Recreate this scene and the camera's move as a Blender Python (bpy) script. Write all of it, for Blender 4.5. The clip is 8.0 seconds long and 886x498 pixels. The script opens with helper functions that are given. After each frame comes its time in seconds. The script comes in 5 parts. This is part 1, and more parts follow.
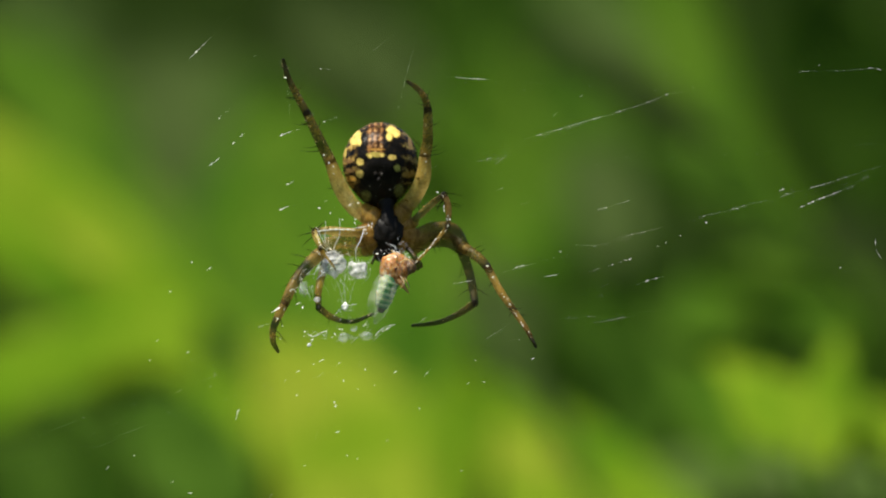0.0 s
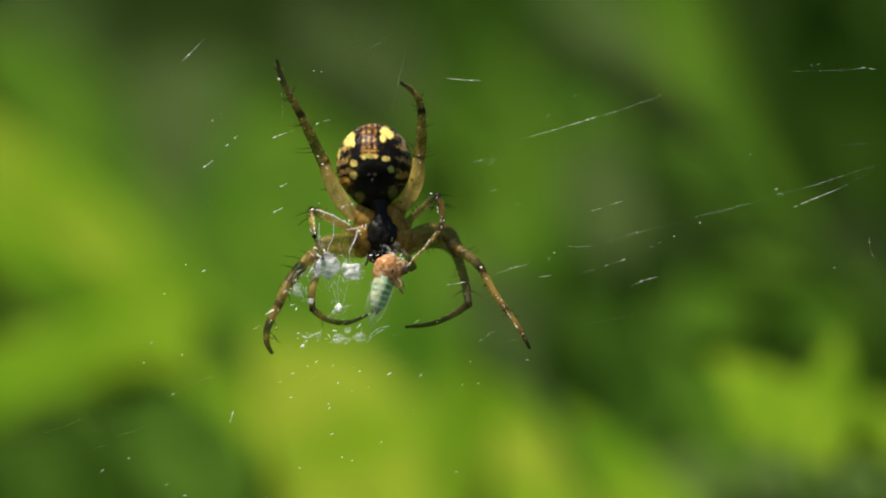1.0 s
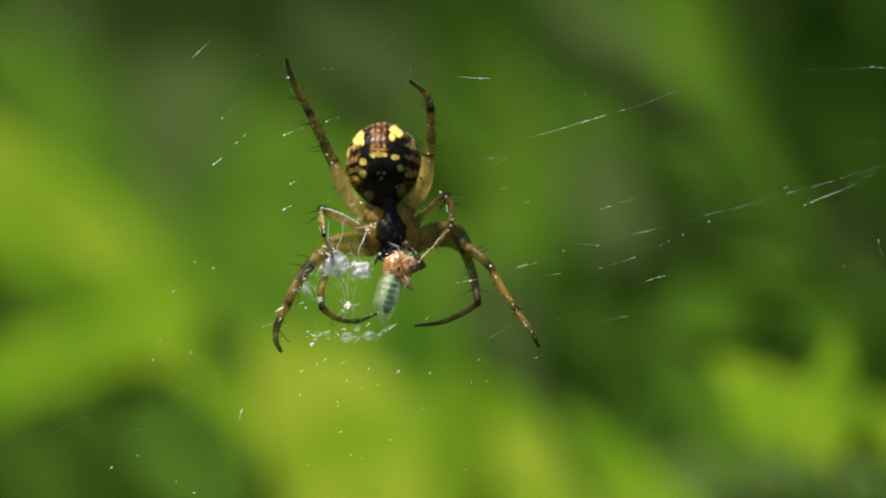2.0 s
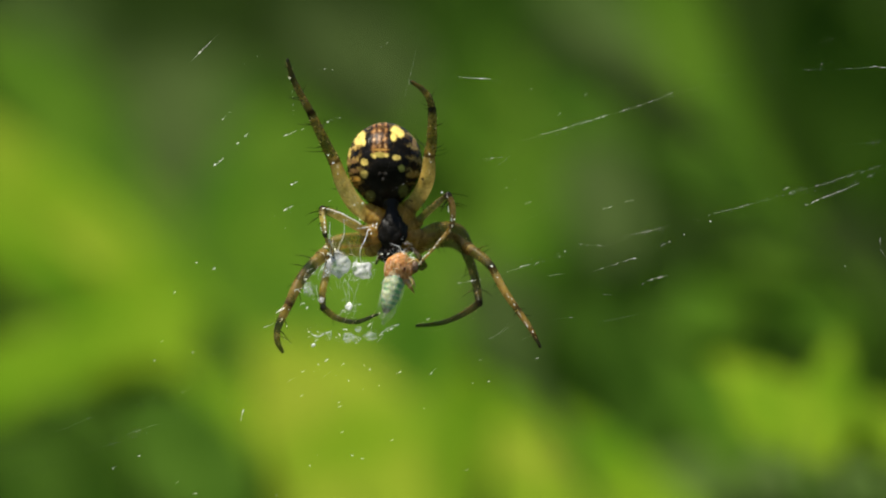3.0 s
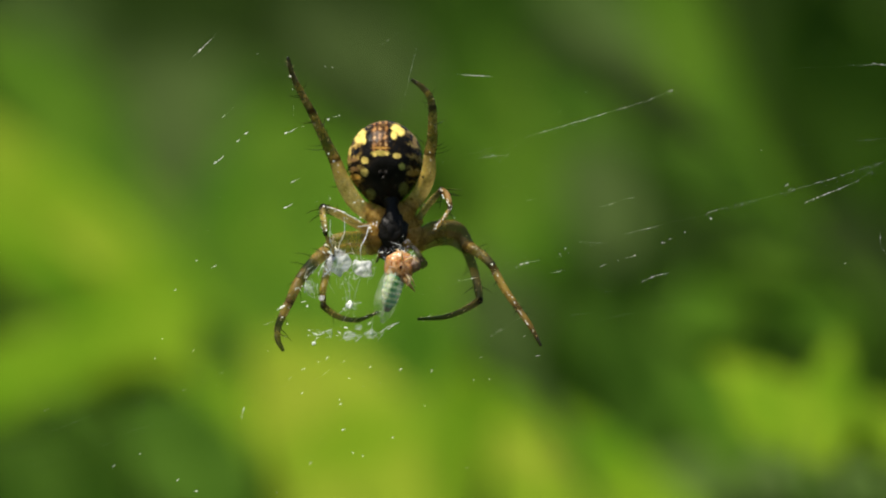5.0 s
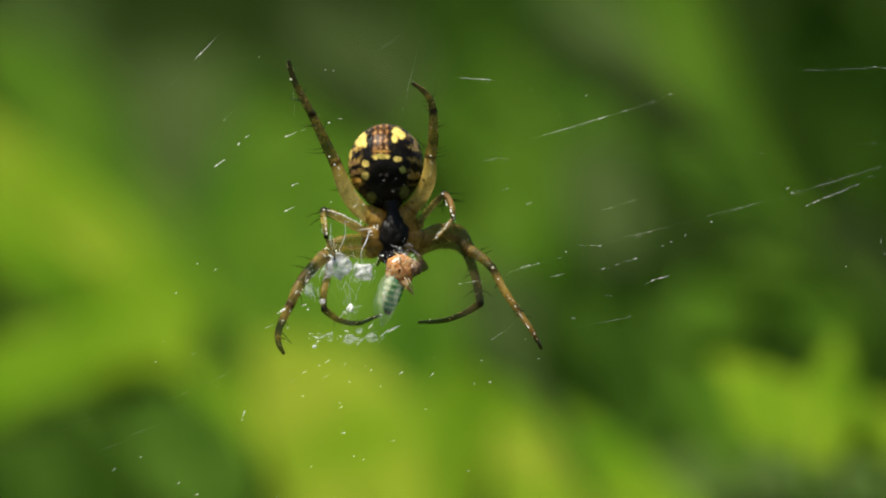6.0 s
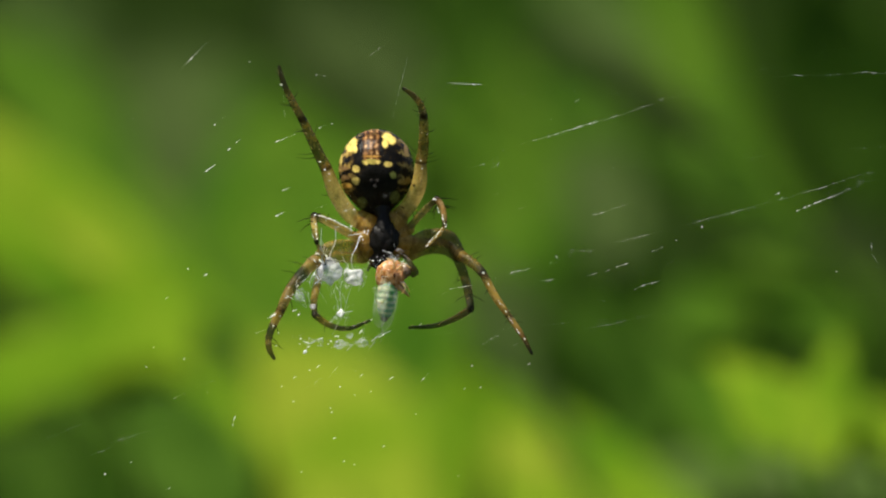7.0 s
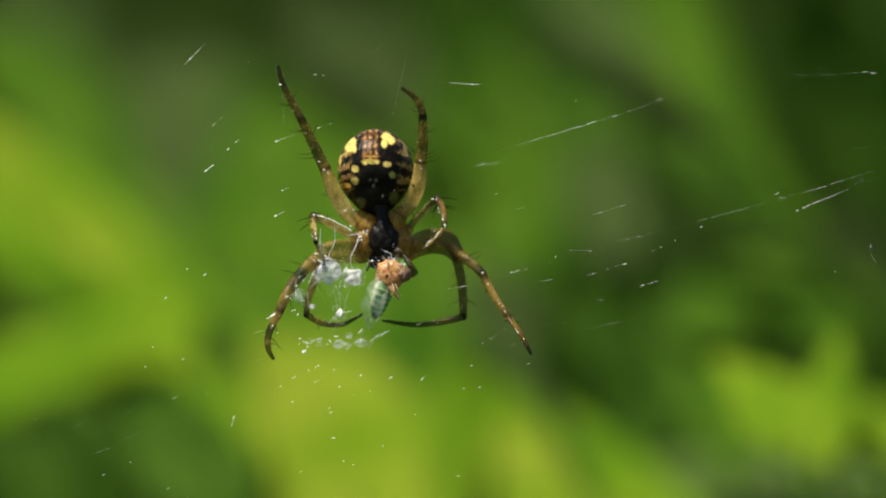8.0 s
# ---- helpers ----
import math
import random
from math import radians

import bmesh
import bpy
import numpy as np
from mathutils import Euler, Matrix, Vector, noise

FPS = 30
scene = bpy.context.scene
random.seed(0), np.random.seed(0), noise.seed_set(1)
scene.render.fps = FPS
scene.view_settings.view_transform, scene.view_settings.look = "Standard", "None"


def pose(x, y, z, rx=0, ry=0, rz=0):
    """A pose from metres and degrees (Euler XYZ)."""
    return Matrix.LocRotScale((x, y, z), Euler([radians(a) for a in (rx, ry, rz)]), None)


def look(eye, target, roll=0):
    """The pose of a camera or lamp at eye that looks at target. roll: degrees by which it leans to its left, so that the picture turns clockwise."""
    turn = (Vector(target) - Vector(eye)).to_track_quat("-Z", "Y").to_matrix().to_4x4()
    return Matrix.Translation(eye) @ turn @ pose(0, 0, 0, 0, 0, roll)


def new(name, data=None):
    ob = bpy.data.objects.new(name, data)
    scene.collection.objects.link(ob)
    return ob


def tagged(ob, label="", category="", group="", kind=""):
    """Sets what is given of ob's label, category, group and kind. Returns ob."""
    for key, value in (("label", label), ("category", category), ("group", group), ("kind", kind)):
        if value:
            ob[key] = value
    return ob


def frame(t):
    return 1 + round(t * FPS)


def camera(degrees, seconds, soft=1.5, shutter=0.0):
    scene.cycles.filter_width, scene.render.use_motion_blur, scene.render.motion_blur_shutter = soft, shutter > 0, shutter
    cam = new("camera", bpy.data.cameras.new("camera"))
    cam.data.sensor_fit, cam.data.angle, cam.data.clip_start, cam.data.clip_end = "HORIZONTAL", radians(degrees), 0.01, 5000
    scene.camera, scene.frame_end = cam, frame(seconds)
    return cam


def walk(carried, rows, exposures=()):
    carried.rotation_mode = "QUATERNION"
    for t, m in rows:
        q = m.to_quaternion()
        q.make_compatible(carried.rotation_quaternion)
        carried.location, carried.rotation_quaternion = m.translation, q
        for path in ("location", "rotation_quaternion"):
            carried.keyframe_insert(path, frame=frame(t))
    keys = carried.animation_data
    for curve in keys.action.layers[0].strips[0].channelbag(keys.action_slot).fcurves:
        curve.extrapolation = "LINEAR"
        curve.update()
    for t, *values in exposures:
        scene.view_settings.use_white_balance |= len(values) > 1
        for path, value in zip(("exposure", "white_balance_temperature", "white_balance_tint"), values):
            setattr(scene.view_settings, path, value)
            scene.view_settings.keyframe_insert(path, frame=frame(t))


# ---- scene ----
# A small spider feeds on an insect in its web, in a sunny meadow. Lengths below are in millimetres and turned into metres by MM.
MM = 0.001
EYE_Z = 450.0
HUB = Vector((-1.68, 0.0, EYE_Z + 0.82))     # where the spider's body hangs

cam = camera(7.177, 8.0, soft=2.0)
cam.data.dof.use_dof = True
cam.data.dof.focus_distance = 0.2488
cam.data.dof.aperture_fstop = 32.0
HERE = look((0, -0.25, EYE_Z * MM), (0, 0, EYE_Z * MM))
walk(cam, [(0.0, HERE), (8.0, HERE)], exposures=[(0.0, 1.0), (8.0, 1.0)])

# the web's sway in the breeze: seconds, to the right, up
SWAY = [
    (0.0, -0.314, -0.092), (0.2, -0.300, -0.080), (0.3, -0.480, -0.080), (0.5, -0.521, -0.207), (0.8, -0.420, -0.060), (0.9, -0.470, -0.060),
    (1.0, -0.536, -0.138), (1.1, -0.520, -0.160), (1.2, -0.460, -0.120), (1.3, -0.345, -0.100), (1.4, -0.275, -0.100), (1.5, -0.215, -0.099),
    (1.7, -0.210, -0.080), (2.8, -0.200, -0.120), (3.0, -0.162, -0.100), (3.5, -0.123, -0.052), (4.0, -0.092, 0.007), (4.5, 0.000, -0.000),
    (4.6, -0.110, -0.010), (4.7, -0.120, -0.010), (5.8, -0.260, -0.160), (5.9, -0.150, -0.150), (6.0, -0.123, -0.153), (6.2, -0.240, -0.220),
    (6.3, -0.350, -0.240), (6.5, -0.337, -0.276), (6.6, -0.310, -0.270), (6.7, -0.270, -0.270), (6.8, -0.350, -0.260), (6.9, -0.390, -0.320),
    (7.0, -0.459, -0.337), (7.2, -0.380, -0.300), (7.4, -0.390, -0.300), (7.5, -0.444, -0.329), (7.7, -0.420, -0.300), (7.9, -0.510, -0.310),
    (8.0, -0.490, -0.336),
]

# the web hangs lower than the spider in a gust: seconds, up, degrees of lean
SAG = [(0.0, -0.045, 0.23), (0.5, -0.07, 0.38), (1.0, -0.055, 0.0), (1.5, -0.03, 0.14), (3.0, -0.03, 0.05), (3.5, -0.01, 0.0), (8.0, 0.0, 0.0)]

# ---- world and sun ----
SUN_FROM = Vector((-0.3, -0.26, 0.92)).normalized()
world = bpy.data.worlds.new("sky")
scene.world = world
world.use_nodes = True
wn = world.node_tree
sky = wn.nodes.new("ShaderNodeTexSky")
sky.sky_type = "NISHITA"
sky.sun_disc = False
sky.sun_elevation = math.asin(SUN_FROM.z)
sky.sun_rotation = math.atan2(SUN_FROM.x, SUN_FROM.y)
wn.links.new(sky.outputs[0], wn.nodes["Background"].inputs[0])
wn.nodes["Background"].inputs[1].default_value = 0.065
sun = new("sun", bpy.data.lights.new("sun", "SUN"))
sun.data.energy = 5.0
sun.data.angle = radians(0.53)
sun.data.color = (1.0, 0.94, 0.82)
sun.matrix_world = look(SUN_FROM, (0, 0, 0))


# ---- materials ----
def node(mat, kind, **values):
    n = mat.node_tree.nodes.new(kind)
    for key, value in values.items():
        n.inputs[key.replace("_", " ")].default_value = value
    return n


def material(name):
    mat = bpy.data.materials.new(name)
    mat.use_nodes = True
    return mat, mat.node_tree.nodes["Principled BSDF"], mat.node_tree.links


def noise_mix(mat, scale, low, high, detail=4.0):
    """A colour that wanders between two tones; scale in cycles a metre."""
    links = mat.node_tree.links
    co = mat.node_tree.nodes.new("ShaderNodeTexCoord")
    n = node(mat, "ShaderNodeTexNoise", Scale=scale, Detail=detail)
    links.new(co.outputs["Object"], n.inputs["Vector"])
    ramp = mat.node_tree.nodes.new("ShaderNodeValToRGB")
    ramp.color_ramp.elements[0].position, ramp.color_ramp.elements[1].position = 0.32, 0.68
    ramp.color_ramp.elements[0].color, ramp.color_ramp.elements[1].color = (*low, 1), (*high, 1)
    links.new(n.outputs["Fac"], ramp.inputs["Fac"])
    return ramp.outputs["Color"], n


def bump(mat, shader, height, strength, distance):
    b = node(mat, "ShaderNodeBump", Strength=strength, Distance=distance)
    mat.node_tree.links.new(height, b.inputs["Height"])
    mat.node_tree.links.new(b.outputs[0], shader.inputs["Normal"])


def chitin(name, rough, gloss=0.3, coat=0.0, through_light=0.0, glow=0.0, relief=0.5, blotch=0.72, clear=0.0):
    """Cuticle whose pigment lies in the mesh's own colour layer, with fine mottling and relief."""
    mat, sh, links = material(name)
    pigment = mat.node_tree.nodes.new("ShaderNodeAttribute")
    pigment.attribute_name = "pigment"
    grain, n = noise_mix(mat, 14000.0, (0.8, 0.78, 0.75), (1.15, 1.14, 1.12))
    mul = mat.node_tree.nodes.new("ShaderNodeMix")
    mul.data_type, mul.blend_type = "RGBA", "MULTIPLY"
    mul.inputs["Factor"].default_value = 1.0
    links.new(pigment.outputs["Color"], mul.inputs[6])
    links.new(grain, mul.inputs[7])
    stains, coarse = noise_mix(mat, 3600.0, (blotch, blotch * 0.97, blotch * 0.9), (1.2, 1.2, 1.2), 5.0)
    mul2 = mat.node_tree.nodes.new("ShaderNodeMix")
    mul2.data_type, mul2.blend_type = "RGBA", "MULTIPLY"
    mul2.inputs["Factor"].default_value = 1.0
    links.new(mul.outputs[2], mul2.inputs[6])
    links.new(stains, mul2.inputs[7])
    mul = mul2
    links.new(mul.outputs[2], sh.inputs["Base Color"])
    sh.inputs["Subsurface Weight"].default_value = glow
    sh.inputs["Subsurface Radius"].default_value = (1.0, 0.75, 0.25)
    sh.inputs["Subsurface Scale"].default_value = 0.0003
    sh.inputs["Roughness"].default_value = rough
    sh.inputs["Coat Weight"].default_value = coat
    sh.inputs["Coat Roughness"].default_value = 0.15
    sh.inputs["Specular IOR Level"].default_value = gloss
    both = mat.node_tree.nodes.new("ShaderNodeMath")
    both.operation = "ADD"
    links.new(n.outputs["Fac"], both.inputs[0])
    links.new(coarse.outputs["Fac"], both.inputs[1])
    bump(mat, sh, both.outputs[0], relief, 0.00006)
    if through_light:
        mix = mat.node_tree.nodes.new("ShaderNodeMixShader")
        tr = mat.node_tree.nodes.new("ShaderNodeBsdfTranslucent")
        links.new(mul.outputs[2], tr.inputs["Color"])
        mix.inputs[0].default_value = through_light
        links.new(sh.outputs[0], mix.inputs[1])
        links.new(tr.outputs[0], mix.inputs[2])
        out = mix
        if clear:
            out = mat.node_tree.nodes.new("ShaderNodeMixShader")
            seen = mat.node_tree.nodes.new("ShaderNodeBsdfTransparent")
            out.inputs[0].default_value = clear
            links.new(mix.outputs[0], out.inputs[1])
            links.new(seen.outputs[0], out.inputs[2])
        links.new(out.outputs[0], mat.node_tree.nodes["Material Output"].inputs["Surface"])
    return mat


def leafy(name, low, high, scale, through_light=0.35, rough=0.6):
    """Leaf tissue: mottled, ribbed, partly lit through."""
    mat, sh, links = material(name)
    tone, n = noise_mix(mat, scale, low, high, 3.0)
    links.new(tone, sh.inputs["Base Color"])
    sh.inputs["Roughness"].default_value = rough
    sh.inputs["Specular IOR Level"].default_value = 0.03
    fine = node(mat, "ShaderNodeTexNoise", Scale=scale * 14, Detail=3.0)
    bump(mat, sh, fine.outputs["Fac"], 0.4, 0.0004)
    tr = mat.node_tree.nodes.new("ShaderNodeBsdfTranslucent")
    links.new(tone, tr.inputs["Color"])
    mix = mat.node_tree.nodes.new("ShaderNodeMixShader")
    mix.inputs[0].default_value = through_light
    links.new(sh.outputs[0], mix.inputs[1])
    links.new(tr.outputs[0], mix.inputs[2])
    links.new(mix.outputs[0], mat.node_tree.nodes["Material Output"].inputs["Surface"])
    return mat


def plain(name, low, high, scale, rough=0.5, alpha=1.0, transmission=0.0):
    mat, sh, links = material(name)
    tone, n = noise_mix(mat, scale, low, high)
    links.new(tone, sh.inputs["Base Color"])
    sh.inputs["Roughness"].default_value = rough
    sh.inputs["Alpha"].default_value = alpha
    sh.inputs["Transmission Weight"].default_value = transmission
    bump(mat, sh, n.outputs["Fac"], 0.4, 1.0 / scale)
    return mat


def wispy(name, low, high, thin, dense, rough=0.45, weave=4200, detail=6.0):
    """Loose silk: white fibre with gaps, thin in places and dense in others."""
    mat, sh, links = material(name)
    tone, n = noise_mix(mat, 5000, low, high)
    links.new(tone, sh.inputs["Base Color"])
    sh.inputs["Roughness"].default_value = rough
    cover, m = noise_mix(mat, weave, (thin, thin, thin), (dense, dense, dense), detail)
    links.new(cover, sh.inputs["Alpha"])
    bump(mat, sh, m.outputs["Fac"], 0.15, 0.00006)
    return mat


CUTICLE = chitin("cuticle", 0.36, 0.06, through_light=0.3, glow=0.5)
BLACK_SKIN = chitin("black_skin", 0.45, 0.12, relief=0.4, blotch=0.75)
GLOSSY_CUTICLE = chitin("glossy_cuticle", 0.26, 0.08, relief=0.35)
LEG_CUTICLE = chitin("leg_cuticle", 0.2, 0.22, through_light=0.55, glow=0.5, relief=0.35, blotch=0.74, clear=0.34)
THIN_CUTICLE = chitin("thin_cuticle", 0.25, 0.18, through_light=0.6, glow=0.5, relief=0.3, blotch=0.74, clear=0.5)
BLACK_SHINE = plain("black_shine", (0.006, 0.006, 0.005), (0.012, 0.01, 0.009), 6000, 0.1)
PREY_CUTICLE = chitin("prey_cuticle", 0.2, 0.45, 0.6, 0.45, glow=0.6, relief=0.3, blotch=0.8)

WING = wispy("wing_film", (0.5, 0.58, 0.42), (0.74, 0.76, 0.6), 0.02, 0.22, 0.12)
SILK = plain("silk", (0.74, 0.76, 0.66), (0.88, 0.88, 0.8), 9000, 0.25)
SILK_LUMP = wispy("silk_lump", (0.42, 0.42, 0.44), (0.66, 0.65, 0.66), 0.05, 0.6)
SILK_CLOT = wispy("silk_clot", (0.5, 0.5, 0.5), (0.66, 0.66, 0.65), 0.12, 0.85, 0.7, 2600, 3.0)
SILK_HAZE = wispy("silk_haze", (0.5, 0.55, 0.5), (0.7, 0.74, 0.7), 0.0, 0.28)
SILK_WISP = wispy("silk_wisp", (0.6, 0.62, 0.62), (0.8, 0.82, 0.82), 0.25, 0.9)
# leaf greens in brightness steps; part of each leaf's light is put in here
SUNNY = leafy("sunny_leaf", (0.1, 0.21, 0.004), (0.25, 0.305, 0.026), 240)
LIT_GREEN = leafy("lit_green_leaf", (0.07, 0.18, 0.004), (0.185, 0.29, 0.014), 240)
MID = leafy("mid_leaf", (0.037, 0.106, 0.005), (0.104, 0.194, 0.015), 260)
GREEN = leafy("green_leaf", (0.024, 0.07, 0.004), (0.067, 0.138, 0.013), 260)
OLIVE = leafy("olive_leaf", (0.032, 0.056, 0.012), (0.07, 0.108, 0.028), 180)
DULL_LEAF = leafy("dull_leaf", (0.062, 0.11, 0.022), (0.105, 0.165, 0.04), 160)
# tall grass: the shade among its blades is partly put into this darker green
SHADED_GRASS = leafy("shaded_grass", (0.024, 0.05, 0.007), (0.047, 0.086, 0.015), 40, 0.2)
SOIL = plain("soil", (0.035, 0.032, 0.016), (0.045, 0.075, 0.02), 28, 0.9)


# ---- building ----
def part(name, bm, mat, parent=None, label=""):
    me = bpy.data.meshes.new(name)
    bm.normal_update()
    bm.to_mesh(me)
    bm.free()
    me.materials.append(mat)
    me.polygons.foreach_set("use_smooth", [True] * len(me.polygons))
    ob = new(name, me)
    ob.parent = parent
    return tagged(ob, label)


def curve_through(points, steps):
    """A smooth line through points that may lie far apart or close together."""
    pts = [Vector(p) for p in points]
    if len(pts) < 3:
        return [pts[0].lerp(pts[1], k / steps) for k in range(steps + 1)]
    gaps = [max((b - a).length, 1e-6) for a, b in zip(pts, pts[1:])]
    slopes = [(b - a) / g for a, b, g in zip(pts, pts[1:], gaps)]
    lean = [slopes[0]]
    for i in range(1, len(pts) - 1):
        lean.append((slopes[i - 1] * gaps[i] + slopes[i] * gaps[i - 1]) / (gaps[i] + gaps[i - 1]))
    lean.append(slopes[-1])
    out = []
    for i, g in enumerate(gaps):
        for k in range(steps):
            t = k / steps
            out.append(pts[i] * (2 * t ** 3 - 3 * t * t + 1) + lean[i] * g * (t ** 3 - 2 * t * t + t)
                       + pts[i + 1] * (3 * t * t - 2 * t ** 3) + lean[i + 1] * g * (t ** 3 - t * t))
    return out + [pts[-1]]


def blend_list(values, n):
    """n values spread evenly along a list of numbers or colours."""
    out = []
    for i in range(n):
        f = i / (n - 1) * (len(values) - 1)
        k = min(int(f), len(values) - 2)
        a, b = values[k], values[k + 1]
        w = f - k
        out.append(a + (b - a) * w if not isinstance(a, tuple) else tuple(p + (q - p) * w for p, q in zip(a, b)))
    return out


def tube(bm, points, radii, steps=5, sides=10, colours=None, round_ends=True):
    """A tapering tube along a line (millimetres), with domed ends."""
    line = curve_through(points, steps)
    rads = blend_list(radii, len(line))
    cols = blend_list(colours, len(line)) if colours else None
    if round_ends:
        t0, t1 = (line[0] - line[1]).normalized(), (line[-1] - line[-2]).normalized()
        r0, r1 = rads[0], rads[-1]
        line = [line[0] + t0 * r0 * 0.8, line[0] + t0 * r0 * 0.5, *line, line[-1] + t1 * r1 * 0.5, line[-1] + t1 * r1 * 0.8]
        rads = [r0 * 0.45, r0 * 0.85, *rads, r1 * 0.85, r1 * 0.45]
        cols = [cols[0], cols[0], *cols, cols[-1], cols[-1]] if cols else None
    layer = bm.verts.layers.float_color.get("pigment") or bm.verts.layers.float_color.new("pigment")
    side = None
    rings = []
    for i, p in enumerate(line):
        t = (line[min(i + 1, len(line) - 1)] - line[max(i - 1, 0)]).normalized()
        side = t.orthogonal().normalized() if side is None else (side - t * side.dot(t)).normalized()
        up = t.cross(side)
        ring = []
        for k in range(sides):
            a = 2 * math.pi * k / sides
            v = bm.verts.new((p + (side * math.cos(a) + up * math.sin(a)) * rads[i]) * MM)
            if cols:
                v[layer] = (*cols[i], 1)
            ring.append(v)
        rings.append(ring)
    for a, b in zip(rings, rings[1:]):
        for k in range(sides):
            bm.faces.new((a[k], a[(k + 1) % sides], b[(k + 1) % sides], b[k]))
    bm.faces.new(rings[0][::-1])
    bm.faces.new(rings[-1])
    return bm


def blob(bm, centre, radii, rough=0.0, freq=3.0, level=3, colour=None, seed=0.0, fine=0.4):
    """A lumpy ellipsoid (millimetres)."""
    layer = bm.verts.layers.float_color.get("pigment") or bm.verts.layers.float_color.new("pigment")
    made = bmesh.ops.create_icosphere(bm, subdivisions=level, radius=1.0)["verts"]
    for v in made:
        n = v.co.copy()
        at = n * freq + Vector((seed, seed * 1.7, seed * 0.3))
        k = 1 + rough * (noise.noise(at) + fine * noise.noise(at * 3.1))
        if colour:
            v[layer] = (*(colour(n) if callable(colour) else colour), 1)
        v.co = (Vector(centre) + Vector((n.x * radii[0], n.y * radii[1], n.z * radii[2])) * k) * MM
    return bm


def mixed(a, b, w):
    w = min(max(w, 0.0), 1.0)
    return tuple(p + (q - p) * w for p, q in zip(a, b))


def empty(name, place, label, category, group=""):
    ob = new(name)
    ob.empty_display_size = 0.001
    ob.location = Vector(place) * MM
    return tagged(ob, label, category, group)


# ---- the ground and the meadow ----
def build_ground():
    bm = bmesh.new()
    n, half = 40, 300.0
    grid = [[bm.verts.new(((i / n * 2 - 1) ** 3 * half, (j / n * 2 - 1) ** 3 * half, 0.0)) for j in range(n + 1)] for i in range(n + 1)]
    for row in grid:
        for v in row:
            v.co.z = 0.012 * noise.noise(v.co * 3.0)
    for i in range(n):
        for j in range(n):
            bm.faces.new((grid[i][j], grid[i + 1][j], grid[i + 1][j + 1], grid[i][j + 1]))
    tagged(part("ground", bm, SOIL), "brown soil with short green growth", "ground", kind="structure")


def ribbon(bm, points, widths, facing, steps=6, keel=0.18, thick=0.25):
    """A leaf blade along a line (millimetres): a shallow fold, an upper and a lower skin."""
    line = curve_through(points, steps)
    wide = blend_list(widths, len(line))
    rows = []
    for i, p in enumerate(line):
        t = (line[min(i + 1, len(line) - 1)] - line[max(i - 1, 0)]).normalized()
        across = t.cross(Vector(facing)).normalized()
        out = across.cross(t).normalized()
        row = []
        for s, lift in ((-1, 0.0), (-0.55, -0.6), (0, -1.0), (0.55, -0.6), (1, 0.0)):
            q = p + across * (s * wide[i] / 2) + out * (lift * keel * wide[i] / 2)
            row.append((bm.verts.new((q + out * thick / 2) * MM), bm.verts.new((q - out * thick / 2) * MM)))
        rows.append(row)
    for a, b in zip(rows, rows[1:]):
        for k in range(4):
            bm.faces.new((a[k][0], a[k + 1][0], b[k + 1][0], b[k][0]))
            bm.faces.new((a[k][1], b[k][1], b[k + 1][1], a[k + 1][1]))
        bm.faces.new((a[0][0], b[0][0], b[0][1], a[0][1]))
        bm.faces.new((a[4][0], a[4][1], b[4][1], b[4][0]))
    return bm


def add_blade(ob, points, widths, facing, mat):
    """The leaf's skin and the pale rib along its fold, as parts of ob."""
    shift = Matrix.Translation(-ob.location)
    bm = ribbon(bmesh.new(), points, widths, facing)
    bm.transform(shift)
    part("blade", bm, mat, ob)
    back = Vector(facing).normalized() * 0.09
    rib = [Vector(p) - back * w for p, w in zip(points, blend_list(widths, len(points)))]
    bm = tube(bmesh.new(), rib, [0.45, 0.4, 0.35, 0.12], steps=6, sides=6)
    bm.transform(shift)
    part("midrib", bm, mat, ob)


def grass_blade(points, widths, facing, mat, label):
    """One broad grass blade, rooted in the soil."""
    ob = empty("grass_blade", points[0], label, "grass blade", "broad grass blades behind the web")
    add_blade(ob, points, widths, facing, mat)
    return ob


def herb_leaf(points, widths, facing, mat, stalk, label):
    """A broad leaf on a stalk that rises from the soil."""
    base = points[0]
    ob = empty("herb_leaf", stalk, label, "leaf", "herb leaves behind the web")
    add_blade(ob, points, widths, facing, mat)
    mid = Vector(base).lerp(Vector(stalk), 0.3) + Vector((0, 14, 0))
    bm = tube(bmesh.new(), [stalk, mid, base, points[1]], [1.2, 0.6, 0.22, 0.16], steps=6, sides=8)
    bm.transform(Matrix.Translation(-ob.location))
    part("stalk", bm, GREEN, ob)
    return ob


